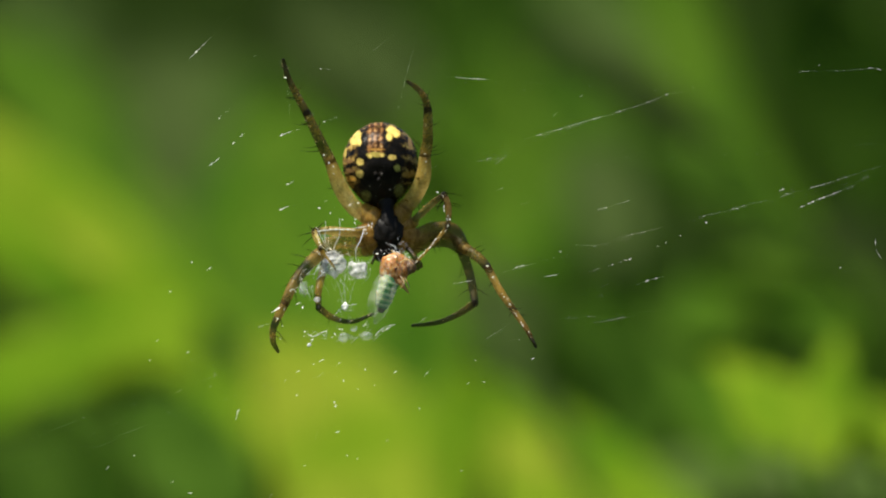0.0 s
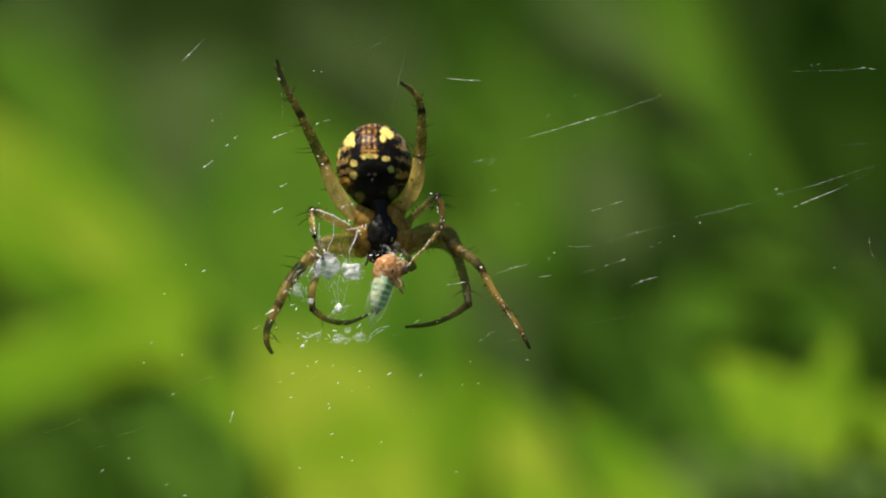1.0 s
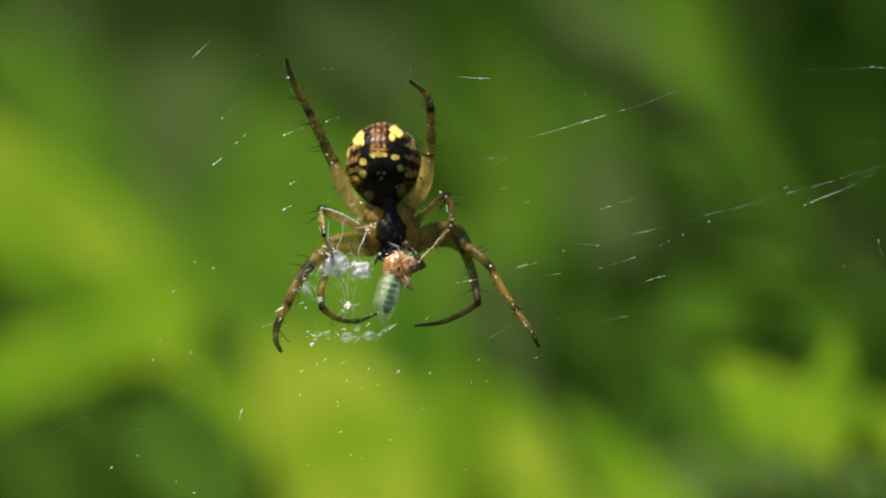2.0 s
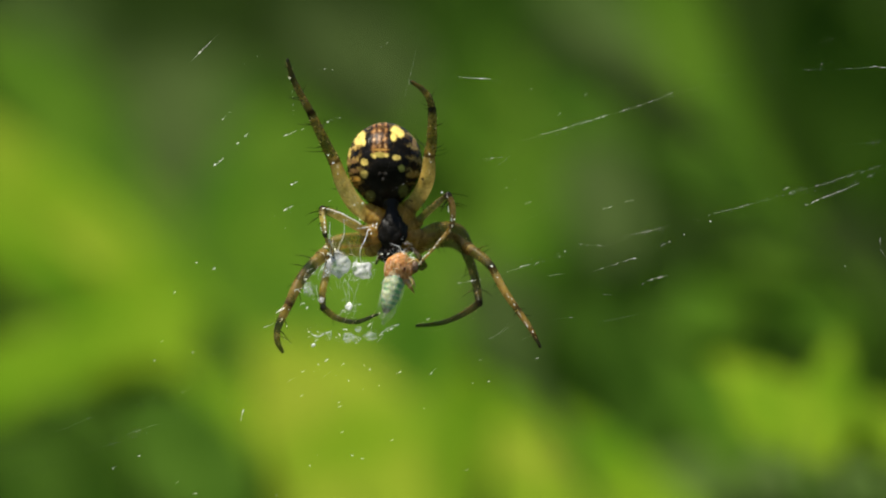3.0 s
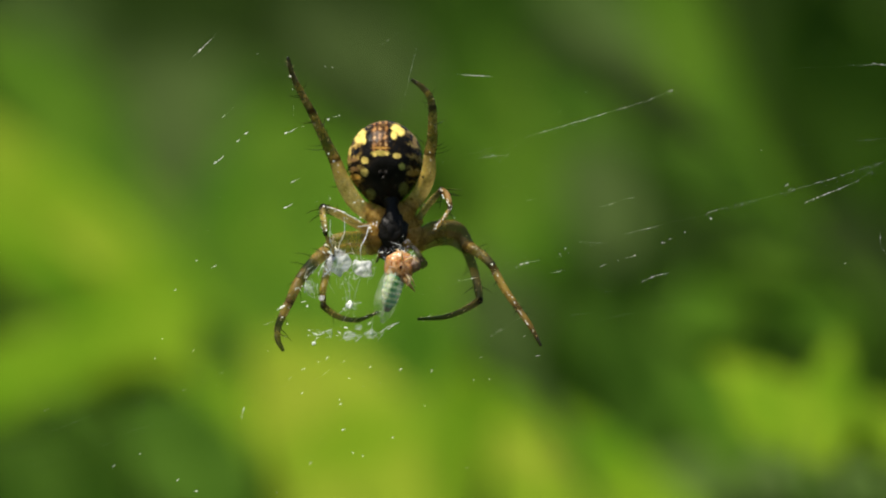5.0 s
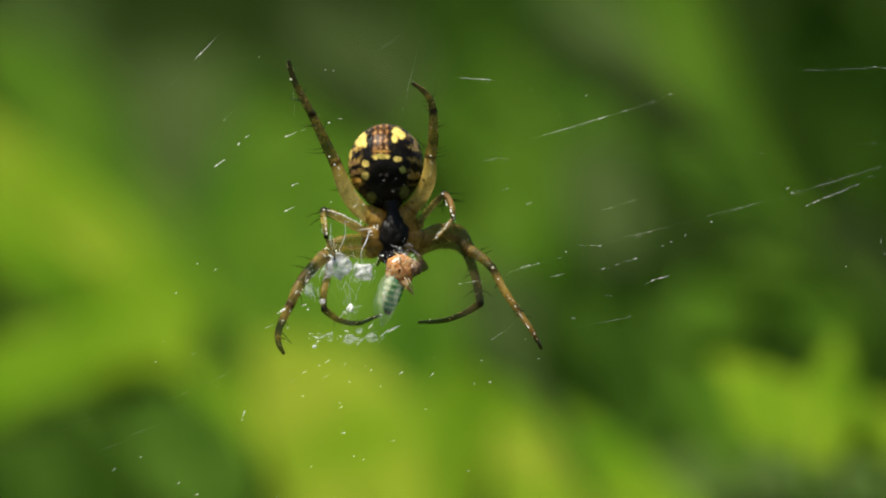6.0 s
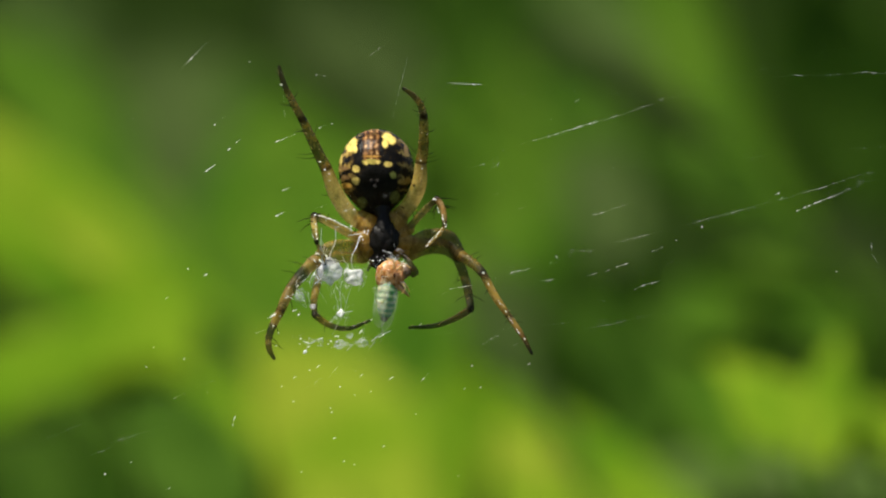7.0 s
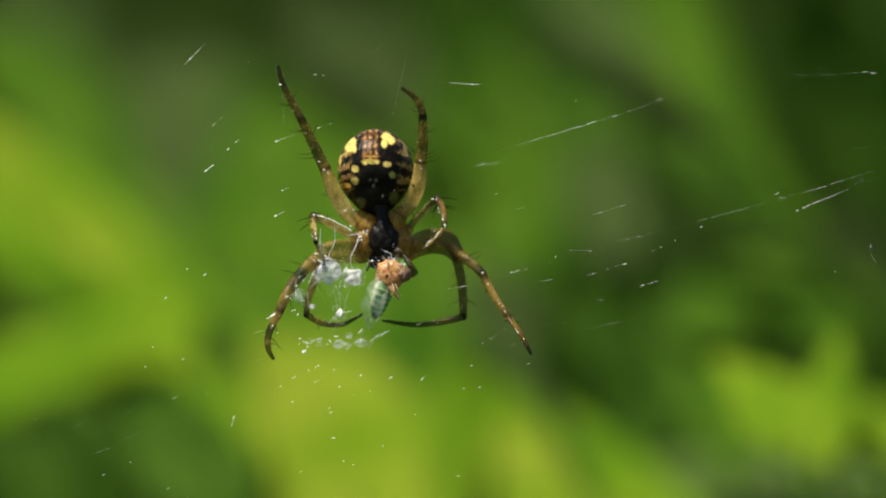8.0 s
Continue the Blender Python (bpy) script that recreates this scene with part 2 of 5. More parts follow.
def meadow(name, count, area, heights, mat, label, seed, keep_out=None):
    """Many grass blades in one sheet of growth; area in metres: its middle x, y and half-widths."""
    rng = random.Random(seed)
    verts, faces = [], []
    for _ in range(count):
        a, reach_out = rng.uniform(0, 6.283), math.sqrt(rng.random())
        ragged = 1 + 0.35 * noise.noise(Vector((math.cos(a) * 2, math.sin(a) * 2, seed)))
        x, y = area[0] + math.cos(a) * reach_out * ragged * area[2], area[1] + math.sin(a) * reach_out * ragged * area[3]
        if keep_out and (x / keep_out) ** 2 + (y / keep_out) ** 2 < 1 or y < 0.46 and abs(x) < 0.2 and y > -0.4:
            continue
        h, w = rng.uniform(*heights) * (1 - 0.6 * reach_out ** 8), rng.uniform(0.003, 0.009)
        a, lean = rng.uniform(0, 6.283), rng.uniform(0.03, 0.2) * h
        dx, dy = math.cos(a), math.sin(a)
        b = rng.uniform(0, 6.283)
        sx, sy = math.cos(b) * w / 2, math.sin(b) * w / 2
        first = len(verts)
        for k in range(5):
            f = k / 4
            px, py, pz = x + dx * lean * f * f, y + dy * lean * f * f, h * f * (1 - 0.12 * f * f) - 0.01
            taper = (1 - f ** 2.5) * 0.95 + 0.05
            verts += [(px - sx * taper, py - sy * taper, pz), (px + sx * taper, py + sy * taper, pz)]
            if k:
                i = first + 2 * k
                faces.append((i - 2, i - 1, i + 1, i))
    me = bpy.data.meshes.new(name)
    me.from_pydata(verts, [], faces)
    me.materials.append(mat)
    tagged(new(name, me), label, "grass", kind="stuff")


build_ground()
meadow("meadow_grass", 60000, (0.0, 2.0, 3.6, 1.6), (0.5, 1.0), SHADED_GRASS, "dense tall green meadow grass", 3)
meadow("side_grass", 30000, (0.0, 0.4, 4.5, 4.5), (0.1, 0.45), GREEN, "green meadow grass standing round the web", 5, 0.4)
meadow("far_grass", 16000, (0.0, 5.4, 7.0, 1.7), (0.7, 1.7), SHADED_GRASS, "tall green grass and brush further off", 9)

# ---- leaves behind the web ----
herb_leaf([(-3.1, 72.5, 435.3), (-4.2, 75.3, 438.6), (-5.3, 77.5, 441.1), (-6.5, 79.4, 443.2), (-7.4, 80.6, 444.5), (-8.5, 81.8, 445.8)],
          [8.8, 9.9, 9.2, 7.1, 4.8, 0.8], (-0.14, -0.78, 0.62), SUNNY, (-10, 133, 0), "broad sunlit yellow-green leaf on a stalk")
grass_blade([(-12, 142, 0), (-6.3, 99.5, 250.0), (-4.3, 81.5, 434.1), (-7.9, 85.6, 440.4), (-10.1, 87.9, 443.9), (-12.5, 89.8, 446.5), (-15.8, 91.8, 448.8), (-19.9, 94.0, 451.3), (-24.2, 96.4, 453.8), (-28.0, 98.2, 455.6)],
            [4.0, 4.5, 5.0, 4.0, 3.5, 3.7, 4.5, 6.3, 6.4, 1.7], (-0.22, -0.87, 0.44), LIT_GREEN, "broad sunlit green grass blade arching over")
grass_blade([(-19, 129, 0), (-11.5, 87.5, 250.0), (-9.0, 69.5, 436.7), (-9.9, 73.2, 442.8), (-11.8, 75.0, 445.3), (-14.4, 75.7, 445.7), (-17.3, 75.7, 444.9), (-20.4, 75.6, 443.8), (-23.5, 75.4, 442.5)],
            [1.0, 1.1, 1.3, 2.1, 2.9, 3.3, 3.9, 4.4, 2.3], (-0.15, -0.85, 0.50), LIT_GREEN, "sunlit grass blade bending over towards its tip")
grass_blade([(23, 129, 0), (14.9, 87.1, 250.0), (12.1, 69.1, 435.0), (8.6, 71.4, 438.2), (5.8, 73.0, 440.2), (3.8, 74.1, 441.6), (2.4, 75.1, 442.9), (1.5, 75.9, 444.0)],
            [3.3, 3.7, 4.1, 4.4, 4.4, 3.9, 2.9, 0.3], (-0.12, -0.86, 0.50), LIT_GREEN, "sunlit green grass blade beside a broad leaf")
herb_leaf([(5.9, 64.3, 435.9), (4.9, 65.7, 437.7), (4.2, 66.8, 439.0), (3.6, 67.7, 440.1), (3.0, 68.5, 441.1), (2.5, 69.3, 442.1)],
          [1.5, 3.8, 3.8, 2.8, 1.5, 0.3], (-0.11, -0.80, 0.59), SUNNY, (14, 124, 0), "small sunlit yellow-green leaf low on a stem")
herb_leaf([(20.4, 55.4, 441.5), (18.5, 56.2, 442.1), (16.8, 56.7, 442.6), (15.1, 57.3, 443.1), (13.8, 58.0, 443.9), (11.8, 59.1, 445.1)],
          [1.5, 3.2, 3.4, 2.9, 2.0, 0.4], (-0.12, -0.82, 0.56), LIT_GREEN, (35, 115, 0), "sunlit green leaf held out sideways")
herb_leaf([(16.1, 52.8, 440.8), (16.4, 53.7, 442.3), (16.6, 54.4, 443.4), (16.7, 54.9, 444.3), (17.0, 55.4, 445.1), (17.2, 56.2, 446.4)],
          [1.5, 2.9, 2.5, 1.9, 1.2, 0.2], (-0.12, -0.84, 0.53), LIT_GREEN, (29, 113, 0), "sunlit green leaf standing upright")
herb_leaf([(13.2, 70.5, 440.0), (13.0, 71.5, 441.8), (12.8, 72.5, 443.6), (12.6, 73.4, 445.4), (12.4, 74.6, 447.4), (12.2, 76.0, 450.0)],
          [1.5, 3.6, 4.1, 4.1, 3.4, 0.5], (-0.09, -0.88, 0.47), MID, (25, 131, 0), "small green leaf with a narrow tip")
herb_leaf([(18.3, 70.2, 443.4), (17.8, 71.2, 445.9), (16.8, 71.9, 447.3), (15.5, 72.3, 448.2), (14.1, 72.6, 448.7), (12.0, 73.0, 449.0)],
          [1.0, 1.8, 2.3, 2.3, 2.1, 0.4], (-0.10, -0.93, 0.34), MID, (32, 130, 0), "green leaf curling round a gap")
# added leaf, turned down so that it reads as a dark hole
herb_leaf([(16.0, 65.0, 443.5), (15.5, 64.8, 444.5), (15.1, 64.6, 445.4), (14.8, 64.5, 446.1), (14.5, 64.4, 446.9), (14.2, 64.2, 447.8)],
          [0.4, 1.2, 1.6, 1.6, 1.2, 0.3], (0.07, -0.99, -0.14), GREEN, (28, 125, 0), "small green leaf added in place of a dark hole")
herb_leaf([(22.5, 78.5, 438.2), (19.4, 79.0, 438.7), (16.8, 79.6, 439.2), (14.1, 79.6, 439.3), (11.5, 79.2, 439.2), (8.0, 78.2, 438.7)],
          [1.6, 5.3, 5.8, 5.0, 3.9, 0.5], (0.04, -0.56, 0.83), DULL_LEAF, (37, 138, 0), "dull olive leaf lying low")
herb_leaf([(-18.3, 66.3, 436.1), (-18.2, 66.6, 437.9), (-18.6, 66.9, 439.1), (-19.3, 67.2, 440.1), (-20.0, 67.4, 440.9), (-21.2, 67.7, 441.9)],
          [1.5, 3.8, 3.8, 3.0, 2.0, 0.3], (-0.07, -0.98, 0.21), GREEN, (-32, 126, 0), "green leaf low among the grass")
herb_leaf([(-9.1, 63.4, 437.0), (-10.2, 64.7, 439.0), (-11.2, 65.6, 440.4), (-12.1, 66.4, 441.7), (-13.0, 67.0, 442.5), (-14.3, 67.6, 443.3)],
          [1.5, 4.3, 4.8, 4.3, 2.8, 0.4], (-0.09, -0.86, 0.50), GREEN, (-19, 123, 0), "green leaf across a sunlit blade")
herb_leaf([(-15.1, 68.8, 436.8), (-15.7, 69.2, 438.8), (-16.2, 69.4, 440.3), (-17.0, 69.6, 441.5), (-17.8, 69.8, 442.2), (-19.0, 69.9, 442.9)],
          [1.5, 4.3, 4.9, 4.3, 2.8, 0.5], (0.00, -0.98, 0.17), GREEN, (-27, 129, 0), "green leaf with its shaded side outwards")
herb_leaf([(0.4, 69.0, 436.8), (0.6, 69.9, 439.3), (0.7, 70.5, 441.1), (0.8, 71.1, 442.5), (0.7, 71.5, 443.6), (0.3, 72.0, 444.9)],
          [1.0, 2.6, 3.3, 3.3, 2.6, 0.3], (-0.10, -0.93, 0.34), LIT_GREEN, (7, 129, 0), "narrow green leaf between two broad ones")
grass_blade([(14, 129, 0), (7.8, 87.2, 250.0), (5.8, 69.2, 440.8), (4.5, 69.3, 443.1), (3.3, 69.4, 444.7), (2.2, 69.5, 446.1), (1.2, 69.6, 447.3), (0.4, 69.7, 448.5)],
            [0.4, 0.5, 0.5, 1.0, 1.4, 1.4, 1.2, 0.2], (0.10, -0.98, 0.14), DULL_LEAF, "pale olive grass blade behind the web")
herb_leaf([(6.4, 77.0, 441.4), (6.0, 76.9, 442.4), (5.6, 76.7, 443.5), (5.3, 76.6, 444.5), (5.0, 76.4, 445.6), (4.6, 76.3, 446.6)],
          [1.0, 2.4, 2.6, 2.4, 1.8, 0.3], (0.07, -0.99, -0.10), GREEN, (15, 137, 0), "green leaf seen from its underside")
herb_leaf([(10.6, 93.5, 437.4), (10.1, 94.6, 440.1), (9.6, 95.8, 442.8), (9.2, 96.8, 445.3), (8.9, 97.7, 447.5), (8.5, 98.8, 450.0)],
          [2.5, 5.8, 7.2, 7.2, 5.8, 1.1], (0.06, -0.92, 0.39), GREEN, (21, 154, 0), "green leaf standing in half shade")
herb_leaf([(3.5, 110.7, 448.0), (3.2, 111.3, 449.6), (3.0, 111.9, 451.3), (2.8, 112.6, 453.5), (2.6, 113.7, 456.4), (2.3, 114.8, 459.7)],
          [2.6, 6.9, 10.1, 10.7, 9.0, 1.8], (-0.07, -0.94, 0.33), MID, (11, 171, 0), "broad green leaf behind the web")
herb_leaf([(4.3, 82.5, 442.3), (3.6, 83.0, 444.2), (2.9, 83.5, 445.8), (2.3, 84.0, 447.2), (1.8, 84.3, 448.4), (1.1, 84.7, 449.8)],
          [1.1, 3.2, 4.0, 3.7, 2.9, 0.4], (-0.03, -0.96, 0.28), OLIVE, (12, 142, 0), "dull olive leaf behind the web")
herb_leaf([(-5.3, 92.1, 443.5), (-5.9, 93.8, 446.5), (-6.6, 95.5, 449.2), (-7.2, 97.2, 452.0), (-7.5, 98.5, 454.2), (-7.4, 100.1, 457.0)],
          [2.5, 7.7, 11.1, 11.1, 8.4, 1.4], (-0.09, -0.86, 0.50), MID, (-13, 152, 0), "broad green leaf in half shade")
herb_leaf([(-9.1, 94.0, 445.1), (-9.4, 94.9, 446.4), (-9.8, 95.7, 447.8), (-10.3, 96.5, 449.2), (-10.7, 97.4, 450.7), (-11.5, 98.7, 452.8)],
          [1.1, 3.0, 3.9, 4.2, 3.6, 0.6], (-0.06, -0.86, 0.50), LIT_GREEN, (-19, 154, 0), "green leaf beside an arching blade")
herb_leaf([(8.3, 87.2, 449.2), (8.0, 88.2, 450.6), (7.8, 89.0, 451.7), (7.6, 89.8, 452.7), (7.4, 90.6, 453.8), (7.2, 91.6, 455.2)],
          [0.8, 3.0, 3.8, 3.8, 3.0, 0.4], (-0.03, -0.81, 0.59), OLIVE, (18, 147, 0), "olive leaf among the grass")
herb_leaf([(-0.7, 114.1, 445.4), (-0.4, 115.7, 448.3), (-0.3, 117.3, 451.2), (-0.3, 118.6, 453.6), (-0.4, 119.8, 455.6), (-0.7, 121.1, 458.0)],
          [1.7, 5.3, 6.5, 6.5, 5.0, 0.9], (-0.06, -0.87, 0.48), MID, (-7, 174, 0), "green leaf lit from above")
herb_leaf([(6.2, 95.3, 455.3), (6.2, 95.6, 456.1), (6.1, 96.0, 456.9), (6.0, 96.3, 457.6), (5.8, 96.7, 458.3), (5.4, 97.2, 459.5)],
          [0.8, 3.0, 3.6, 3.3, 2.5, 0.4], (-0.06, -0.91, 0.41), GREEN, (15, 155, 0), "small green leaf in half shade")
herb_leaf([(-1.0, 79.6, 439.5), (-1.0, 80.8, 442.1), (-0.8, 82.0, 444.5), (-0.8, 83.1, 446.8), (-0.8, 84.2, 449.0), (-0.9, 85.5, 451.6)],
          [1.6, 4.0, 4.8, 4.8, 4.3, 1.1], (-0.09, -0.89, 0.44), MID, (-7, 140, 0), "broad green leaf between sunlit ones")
herb_leaf([(-16.4, 101.9, 444.4), (-17.9, 103.3, 446.4), (-19.4, 104.2, 447.6), (-20.8, 105.0, 448.6), (-22.3, 105.7, 449.5), (-24.1, 106.5, 450.3)],
          [1.1, 3.1, 3.7, 3.4, 2.6, 0.6], (-0.12, -0.86, 0.50), MID, (-29, 162, 0), "green leaf under an arching blade")
herb_leaf([(14.6, 51.5, 441.3), (13.9, 52.4, 442.4), (13.4, 53.1, 443.2), (12.9, 53.7, 444.0), (12.6, 54.2, 444.5), (12.2, 54.9, 445.4)],
          [0.7, 1.9, 2.2, 1.7, 1.1, 0.2], (-0.14, -0.80, 0.59), LIT_GREEN, (26, 111, 0), "small sunlit green leaf with a short tip")
herb_leaf([(6.9, 100.2, 453.1), (7.2, 100.8, 454.2), (7.4, 101.4, 455.4), (7.4, 102.0, 456.5), (7.4, 102.6, 457.5), (7.2, 103.2, 458.8)],
          [0.8, 3.1, 3.7, 3.4, 2.5, 0.4], (-0.06, -0.88, 0.47), GREEN, (16, 160, 0), "small green leaf catching some sun")
grass_blade([(35, 147, 0), (24.5, 104.9, 250.0), (20.9, 86.9, 446.8), (17.7, 88.2, 450.0), (15.1, 89.5, 453.3), (13.2, 90.7, 456.6), (11.9, 91.8, 459.6), (10.6, 93.0, 462.9), (9.5, 93.9, 465.7)],
            [0.9, 1.0, 1.1, 1.6, 2.4, 3.3, 3.8, 3.8, 1.1], (-0.10, -0.95, 0.29), MID, "long green grass blade leaning over")
grass_blade([(31, 162, 0), (21.2, 120.1, 250.0), (17.9, 102.1, 450.6), (14.3, 103.5, 455.1), (11.5, 104.4, 458.2), (9.3, 105.1, 460.5), (7.3, 105.6, 462.3), (5.0, 106.0, 464.0)],
            [0.7, 0.8, 0.8, 1.4, 2.3, 3.1, 3.4, 1.7], (0.03, -0.95, 0.31), DULL_LEAF, "pale olive grass blade leaning over")
herb_leaf([(12.2, 70.4, 455.2), (10.4, 70.2, 456.3), (8.6, 70.1, 457.3), (7.1, 70.0, 458.3), (5.5, 69.9, 459.1), (3.7, 69.8, 460.0)],
          [0.5, 1.5, 1.9, 1.7, 1.3, 0.3], (0.07, -1.00, 0.00), OLIVE, (23, 130, 0), "narrow olive leaf seen from its underside")
herb_leaf([(16.5, 73.8, 449.5), (14.7, 74.1, 451.2), (13.0, 74.3, 452.5), (11.4, 74.4, 453.4), (10.0, 74.5, 454.2), (8.5, 74.6, 455.0)],
          [0.8, 1.8, 2.6, 2.6, 1.8, 0.3], (0.07, -0.97, 0.24), GREEN, (29, 134, 0), "green leaf turned away from the sun")
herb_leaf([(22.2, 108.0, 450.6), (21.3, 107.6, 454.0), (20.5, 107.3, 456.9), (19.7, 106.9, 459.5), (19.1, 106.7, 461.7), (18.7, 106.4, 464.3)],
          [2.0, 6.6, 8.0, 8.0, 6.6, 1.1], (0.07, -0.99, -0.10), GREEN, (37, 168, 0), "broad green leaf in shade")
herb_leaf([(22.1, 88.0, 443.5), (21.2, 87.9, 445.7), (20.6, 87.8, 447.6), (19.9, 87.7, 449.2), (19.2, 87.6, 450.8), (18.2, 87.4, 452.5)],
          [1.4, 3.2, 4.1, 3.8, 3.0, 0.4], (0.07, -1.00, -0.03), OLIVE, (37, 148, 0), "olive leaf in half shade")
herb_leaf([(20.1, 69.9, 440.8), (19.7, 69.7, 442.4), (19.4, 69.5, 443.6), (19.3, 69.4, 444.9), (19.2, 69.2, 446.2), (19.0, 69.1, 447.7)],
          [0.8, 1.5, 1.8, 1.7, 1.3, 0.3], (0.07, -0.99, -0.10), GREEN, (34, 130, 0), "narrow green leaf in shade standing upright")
herb_leaf([(-13.0, 108.3, 450.0), (-13.8, 109.3, 451.5), (-14.4, 110.1, 452.8), (-14.9, 110.8, 453.8), (-15.3, 111.4, 454.7), (-15.9, 112.2, 455.8)],
          [0.9, 3.2, 3.7, 3.5, 2.6, 0.4], (-0.06, -0.85, 0.53), OLIVE, (-24, 168, 0), "dull olive leaf near an arching blade")
herb_leaf([(-1.8, 110.5, 456.1), (-2.3, 111.0, 457.5), (-2.7, 111.3, 458.7), (-3.1, 111.6, 459.7), (-3.4, 111.9, 460.6), (-3.7, 112.2, 461.8)],
          [0.9, 3.2, 3.8, 3.5, 2.6, 0.4], (-0.03, -0.96, 0.28), OLIVE, (-9, 171, 0), "small dull olive leaf in half shade")
herb_leaf([(-10.8, 119.2, 453.3), (-11.8, 120.9, 455.1), (-12.9, 122.4, 456.7), (-13.9, 123.7, 458.1), (-14.7, 124.8, 459.3), (-15.5, 126.2, 460.9)],
          [2.1, 6.8, 8.6, 8.1, 6.0, 0.9], (-0.03, -0.74, 0.67), OLIVE, (-21, 179, 0), "broad dull olive leaf in half shade")
herb_leaf([(-5.0, 112.0, 458.1), (-5.5, 112.2, 459.6), (-5.9, 112.4, 460.8), (-6.4, 112.6, 461.6), (-6.6, 112.7, 462.5), (-7.1, 112.9, 464.0)],
          [1.2, 3.8, 4.3, 4.1, 3.2, 0.5], (-0.03, -0.99, 0.14), OLIVE, (-13, 172, 0), "dull olive leaf behind grass")
herb_leaf([(-16.1, 113.5, 453.2), (-17.6, 114.3, 455.3), (-19.1, 114.9, 457.0), (-20.6, 115.5, 458.5), (-22.1, 116.0, 459.8), (-24.2, 116.5, 461.2)],
          [1.5, 4.1, 4.7, 4.4, 3.5, 0.6], (-0.07, -0.95, 0.29), MID, (-29, 174, 0), "green leaf leaning away from the sun")
herb_leaf([(-18.2, 119.9, 458.0), (-19.4, 120.1, 459.8), (-20.4, 120.2, 461.0), (-21.4, 120.4, 462.0), (-22.5, 120.5, 463.1), (-23.8, 120.7, 464.6)],
          [1.5, 4.4, 5.0, 4.7, 3.6, 0.6], (-0.07, -1.00, 0.07), DULL_LEAF, (-31, 180, 0), "dull olive leaf among green ones")
herb_leaf([(2.8, 117.3, 458.3), (2.5, 117.5, 459.7), (2.2, 117.7, 461.2), (1.9, 117.8, 462.7), (1.8, 117.9, 463.9), (1.6, 118.1, 465.0)],
          [1.5, 5.6, 6.8, 6.5, 5.0, 0.9], (0.00, -0.99, 0.10), GREEN, (10, 177, 0), "green leaf standing behind others")
herb_leaf([(-9.0, 118.9, 454.2), (-9.3, 119.5, 455.3), (-9.5, 120.1, 456.5), (-9.8, 120.6, 457.4), (-9.9, 121.0, 458.3), (-10.2, 121.6, 459.5)],
          [0.9, 3.3, 4.1, 3.9, 3.0, 0.4], (-0.06, -0.90, 0.44), GREEN, (-19, 179, 0), "small green leaf in half shade")
herb_leaf([(-12.1, 92.1, 448.9), (-14.5, 93.8, 451.5), (-17.0, 95.6, 454.2), (-19.3, 97.2, 456.6), (-21.3, 98.5, 458.5), (-23.6, 100.0, 460.7)],
          [1.1, 2.8, 3.3, 3.5, 3.1, 0.6], (-0.12, -0.87, 0.47), MID, (-23, 152, 0), "green leaf leaning beside an arching blade")
# added leaf that stands in for the dark gap beside the blade
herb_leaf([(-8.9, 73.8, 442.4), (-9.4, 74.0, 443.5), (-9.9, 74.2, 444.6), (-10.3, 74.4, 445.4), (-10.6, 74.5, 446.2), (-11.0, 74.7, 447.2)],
          [0.5, 1.7, 2.2, 2.2, 1.7, 0.3], (0.07, -0.98, 0.21), GREEN, (-18, 134, 0), "small green leaf added in place of a dark gap")
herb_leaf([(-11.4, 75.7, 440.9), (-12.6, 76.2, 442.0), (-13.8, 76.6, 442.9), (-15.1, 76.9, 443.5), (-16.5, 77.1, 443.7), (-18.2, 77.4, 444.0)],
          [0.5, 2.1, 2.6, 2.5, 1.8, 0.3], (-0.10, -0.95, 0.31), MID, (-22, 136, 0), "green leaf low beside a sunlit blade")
grass_blade([(-14, 130, 0), (-7.8, 88.4, 250.0), (-5.7, 70.4, 434.6), (-9.2, 75.3, 441.4), (-11.9, 78.4, 445.4), (-14.5, 80.7, 448.3), (-17.7, 83.4, 451.4), (-20.5, 85.7, 454.1), (-23.6, 88.1, 456.8)],
            [0.8, 0.9, 1.0, 1.2, 1.6, 2.0, 2.4, 2.6, 1.1], (-0.21, -0.84, 0.50), SUNNY, "narrow sunlit yellow-green grass blade")


